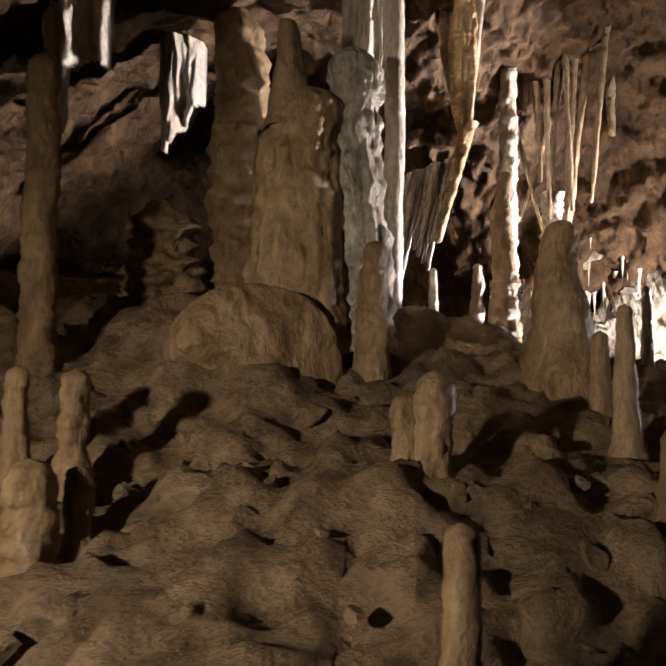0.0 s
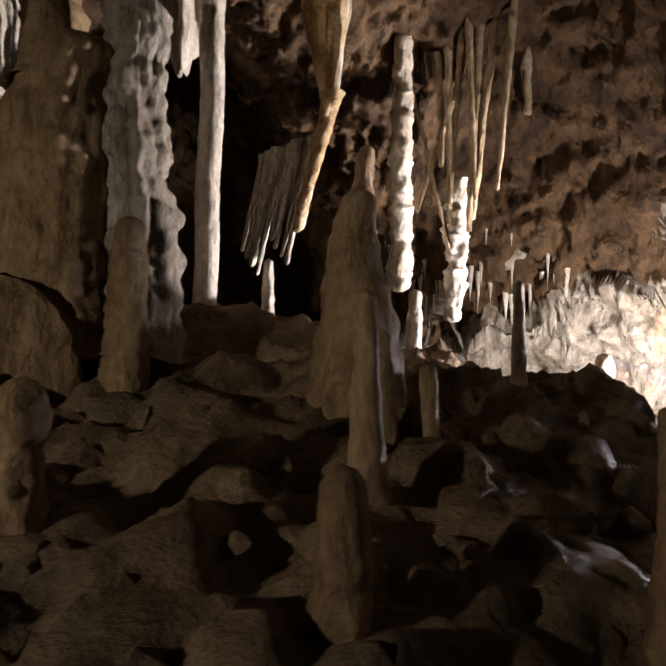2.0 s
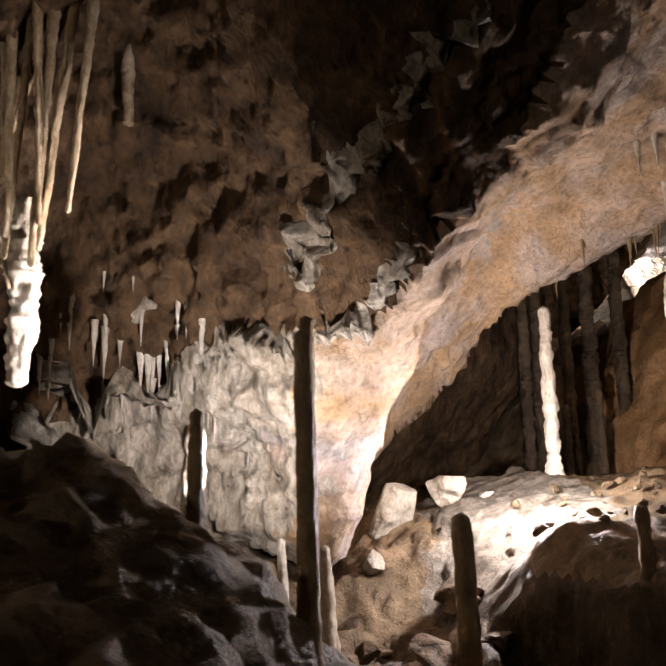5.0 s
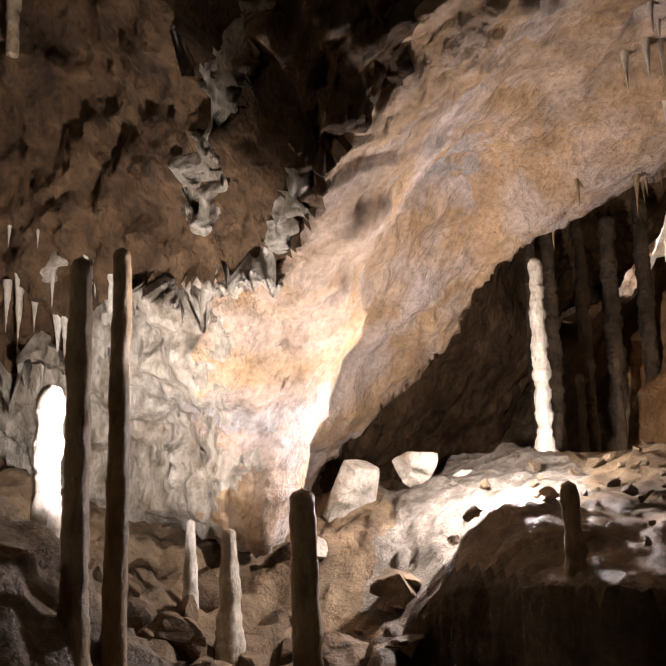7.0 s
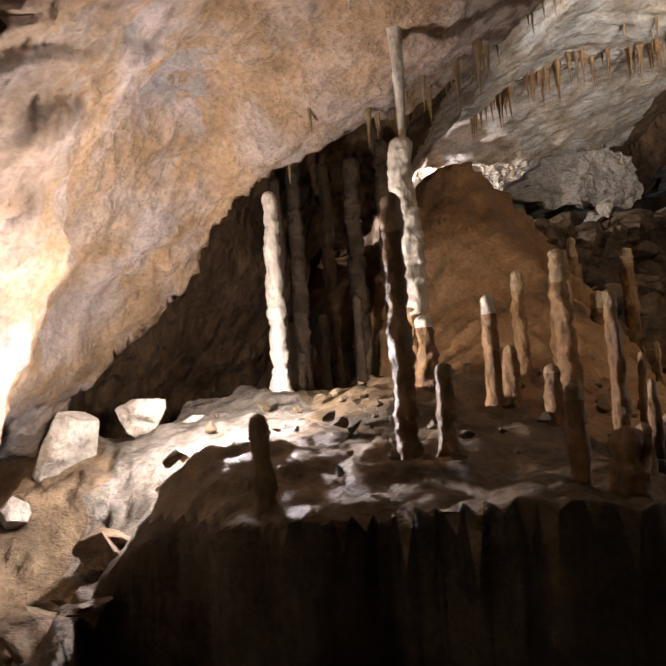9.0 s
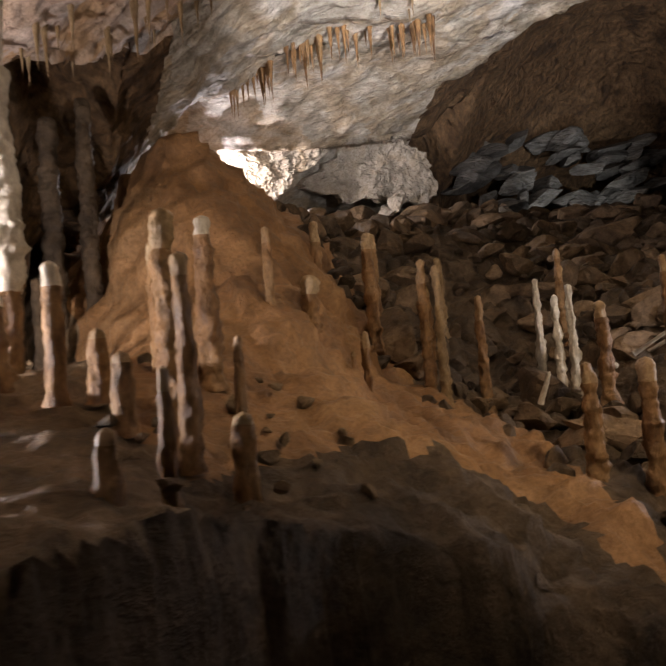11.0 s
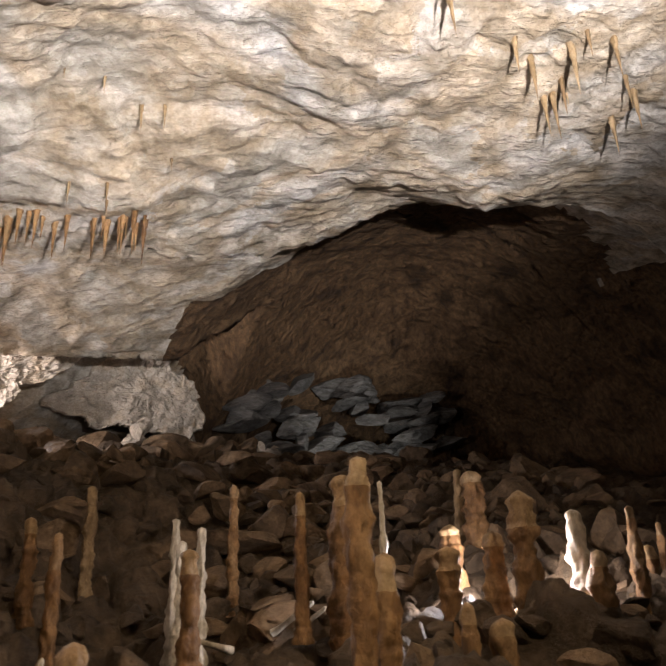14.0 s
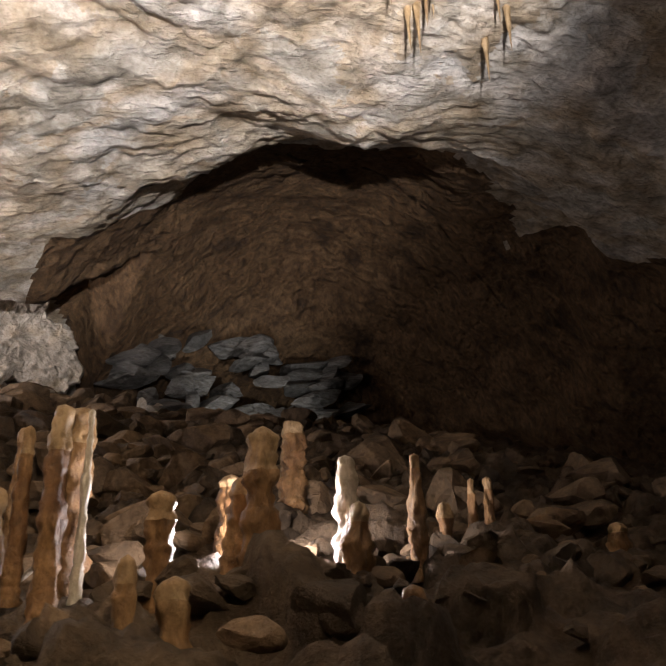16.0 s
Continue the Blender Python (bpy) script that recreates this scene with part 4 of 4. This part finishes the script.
gravel("slope_stones", 160, lambda: (rnd.uniform(-1.0, 2.2), rnd.uniform(1.0, 3.6)), lambda: rnd.uniform(0.02, 0.11), "small muddy stones strewn on the slope", M_GROUND)
gravel("ledge_stones", 90, lambda: (rnd.uniform(3.4, 5.6), rnd.uniform(4.0, 5.6)), lambda: rnd.uniform(0.015, 0.07), "small muddy stones strewn on the ledge", M_GROUND)
gravel("broken_stones", 70, lambda: (rnd.uniform(1.9, 3.3), rnd.uniform(4.2, 5.1)), lambda: rnd.uniform(0.04, 0.2), "broken brown stones below the ledge", M_ROCK)
gravel("scree", 900, lambda: (rnd.uniform(6.6, 13.0), rnd.uniform(4.0, 11.4)), lambda: rnd.uniform(0.05, 0.18), "dark broken scree between the larger rocks", M_SCREE_SHADE)
# ledges of grey rock at the far end of the hall
for k in range(64):
    layer = k % 8
    x = rnd.uniform(11.0, 14.4)
    wide = rnd.uniform(0.22, 0.55)
    boulder("bedded_block", (x, 11.75 - (x - 11.0) * 0.16 + rnd.uniform(-0.12, 0.2) - 0.05 * (8 - layer), 2.95 + layer * 0.23 + rnd.uniform(-0.05, 0.05)), (wide, rnd.uniform(0.25, 0.4), rnd.uniform(0.13, 0.2)), (rnd.uniform(-6, 6), rnd.uniform(-22, -8), rnd.uniform(-25, 25)), "grey bedded limestone block jutting from the far wall", M_GREY, 200 + k, "bedded blocks of the far wall", 9)
for k in range(16):
    x = rnd.uniform(9.0, 11.6)
    boulder("pale_block", (x, 11.0 + rnd.uniform(-0.5, 0.3), 3.05 + rnd.uniform(0, 0.35)), (rnd.uniform(0.12, 0.3), rnd.uniform(0.1, 0.2), rnd.uniform(0.1, 0.28)), (rnd.uniform(-20, 20), rnd.uniform(-20, 20), rnd.uniform(0, 90)), "pale fallen block on the crest of the scree", M_PALE, 300 + k, "pale blocks of the crest")
# columns in the recess behind the slab, with shade put into their dark colour
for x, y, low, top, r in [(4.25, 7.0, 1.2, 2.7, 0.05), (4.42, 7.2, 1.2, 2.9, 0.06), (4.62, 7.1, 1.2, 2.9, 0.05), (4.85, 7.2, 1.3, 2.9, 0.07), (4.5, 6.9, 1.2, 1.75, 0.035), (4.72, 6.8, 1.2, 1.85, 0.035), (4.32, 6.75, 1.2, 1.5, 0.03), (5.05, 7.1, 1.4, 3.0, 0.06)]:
    dripstone("column", x, y, low, top, r * 0.85, M_SCREE_SHADE, "fluted column in the recess, coloured dark brown for shade", "columns of the recess", 0.9, 0.2, category="column", flutes=0.2)

# ---- small stalactites of the roof ----


def fringe(count, spot, length, mat, label, group):
    for _ in range(count):
        x, y = spot()
        z = float(roof_height(np.array([x]), np.array([y]))[0]) + 0.16
        h = length() + 0.1
        dripstone("stalactite", x, y, z, z - h - 0.06, 0.010 + 0.07 * h, mat, label, group, 0.35, 0.2, seg=10, foot=1.0, category="stalactite", sharp=True)


fringe(44, lambda: (rnd.uniform(0.9, 2.15), rnd.uniform(5.0, 5.35)), lambda: rnd.uniform(0.04, 0.16), M_WHITE, "pale stalactite on the dripping wall", "stalactites of the wall")
fringe(34, lambda: (rnd.uniform(4.3, 5.3), rnd.uniform(4.75, 5.05)), lambda: rnd.uniform(0.02, 0.09), M_WHITE, "short pale stalactite on the roof slab", "stalactites of the slab")
fringe(45, lambda: (rnd.uniform(3.9, 6.3), rnd.uniform(5.7, 6.8)), lambda: rnd.uniform(0.05, 0.25), M_TAN, "short brown stalactite under the roof slab", "stalactites of the slab")
fringe(10, lambda: (rnd.uniform(6.4, 8.1), rnd.uniform(6.6, 7.6)), lambda: rnd.uniform(0.08, 0.2), M_TAN, "short brown stalactite under the roof", "stalactites of the hall")


def along_line():
    """A spot in one of the clusters along the crack of the hall's roof."""
    x, y = rnd.choice(((7.95, 7.75), (7.85, 7.8), (7.45, 7.95), (7.3, 8.05), (7.05, 8.25), (6.8, 8.5), (6.65, 8.6)))
    return x + rnd.gauss(0, 0.07), y + rnd.gauss(0, 0.06)


fringe(60, along_line, lambda: rnd.uniform(0.1, 0.36), M_RUST, "thin rust-brown stalactite of a cluster under the roof", "stalactite clusters of the hall")
fringe(14, lambda: (rnd.uniform(8.6, 10.4), rnd.uniform(4.6, 5.3)), lambda: rnd.uniform(0.1, 0.4), M_TAN, "short brown stalactite under the roof", "stalactites of the hall")

# broken stalactites lying on the scree
for x, y, z, h, tilt, turn in [(8.30, 6.07, 1.13, 0.26, 62, 20), (7.93, 5.94, 1.09, 0.24, 80, -60), (7.02, 5.56, 0.94, 0.18, 25, 10), (8.20, 6.04, 1.15, 0.25, 60, 30)]:
    stick = dripstone("broken_stalactite", x, y, z, z + h, 0.016, M_WHITE, "broken white stalactite lying on the scree", "broken stalactites", 0.6, 0.12, category="stalactite", parts=False)
    stick.rotation_euler = (radians(tilt), 0, radians(turn))
# thin white strip added as the lamplit rim of a stalagmite of the hall
dripstone("calcite_flow", 8.15, 5.14, 1.10, 1.68, 0.016, M_WHITE, "thin jagged white strip painting the lamplit edge of a stalagmite", "", 0.5, 0.35, rings=30, category="stalagmite", parts=False)
dripstone("stalagmite", 8.65, 5.06, 1.1, 1.50, 0.06, M_RUST, "rust-brown knobbly stalagmite among broken rocks", "stalagmites of the hall", 0.55, 0.2)
dripstone("stalagmite", 9.76, 6.32, 1.5, 2.10, 0.05, M_TAN, "tan knobbly stalagmite with a narrow tip", "stalagmites of the hall", 0.45, 0.25)


def floodlight(at, aim):
    """A small floodlight: a dark ribbed housing with a glowing glass on a bracket."""
    base = new("floodlight")
    base.matrix_world = look(at, aim)
    bm = bmesh.new()
    bmesh.ops.create_cube(bm, size=1.0, matrix=Matrix.Diagonal((0.16, 0.12, 0.07, 1)))
    bmesh.ops.bevel(bm, geom=bm.edges[:], offset=0.012, segments=2, affect="EDGES")
    bmesh.ops.translate(bm, verts=bm.verts, vec=(0, 0, 0.05))
    part("housing", bm, M_SCREE_SHADE, base)
    bm = bmesh.new()
    bmesh.ops.create_cube(bm, size=1.0, matrix=Matrix.Diagonal((0.13, 0.09, 0.012, 1)))
    bmesh.ops.translate(bm, verts=bm.verts, vec=(0, 0, 0.008))
    glow = bpy.data.materials.new("lamp_glass")
    glow.use_nodes = True
    shade = glow.node_tree.nodes["Principled BSDF"]
    shade.inputs["Emission Color"].default_value, shade.inputs["Emission Strength"].default_value = (1.0, 0.95, 0.88, 1), 12.0
    part("glass", bm, glow, base, "glowing white lamp glass")
    return tagged(base, "small lit floodlight hidden in the grotto", "floodlight")


floodlight((5.81, 9.17, 3.42), (4.6, 5.0, 1.6))
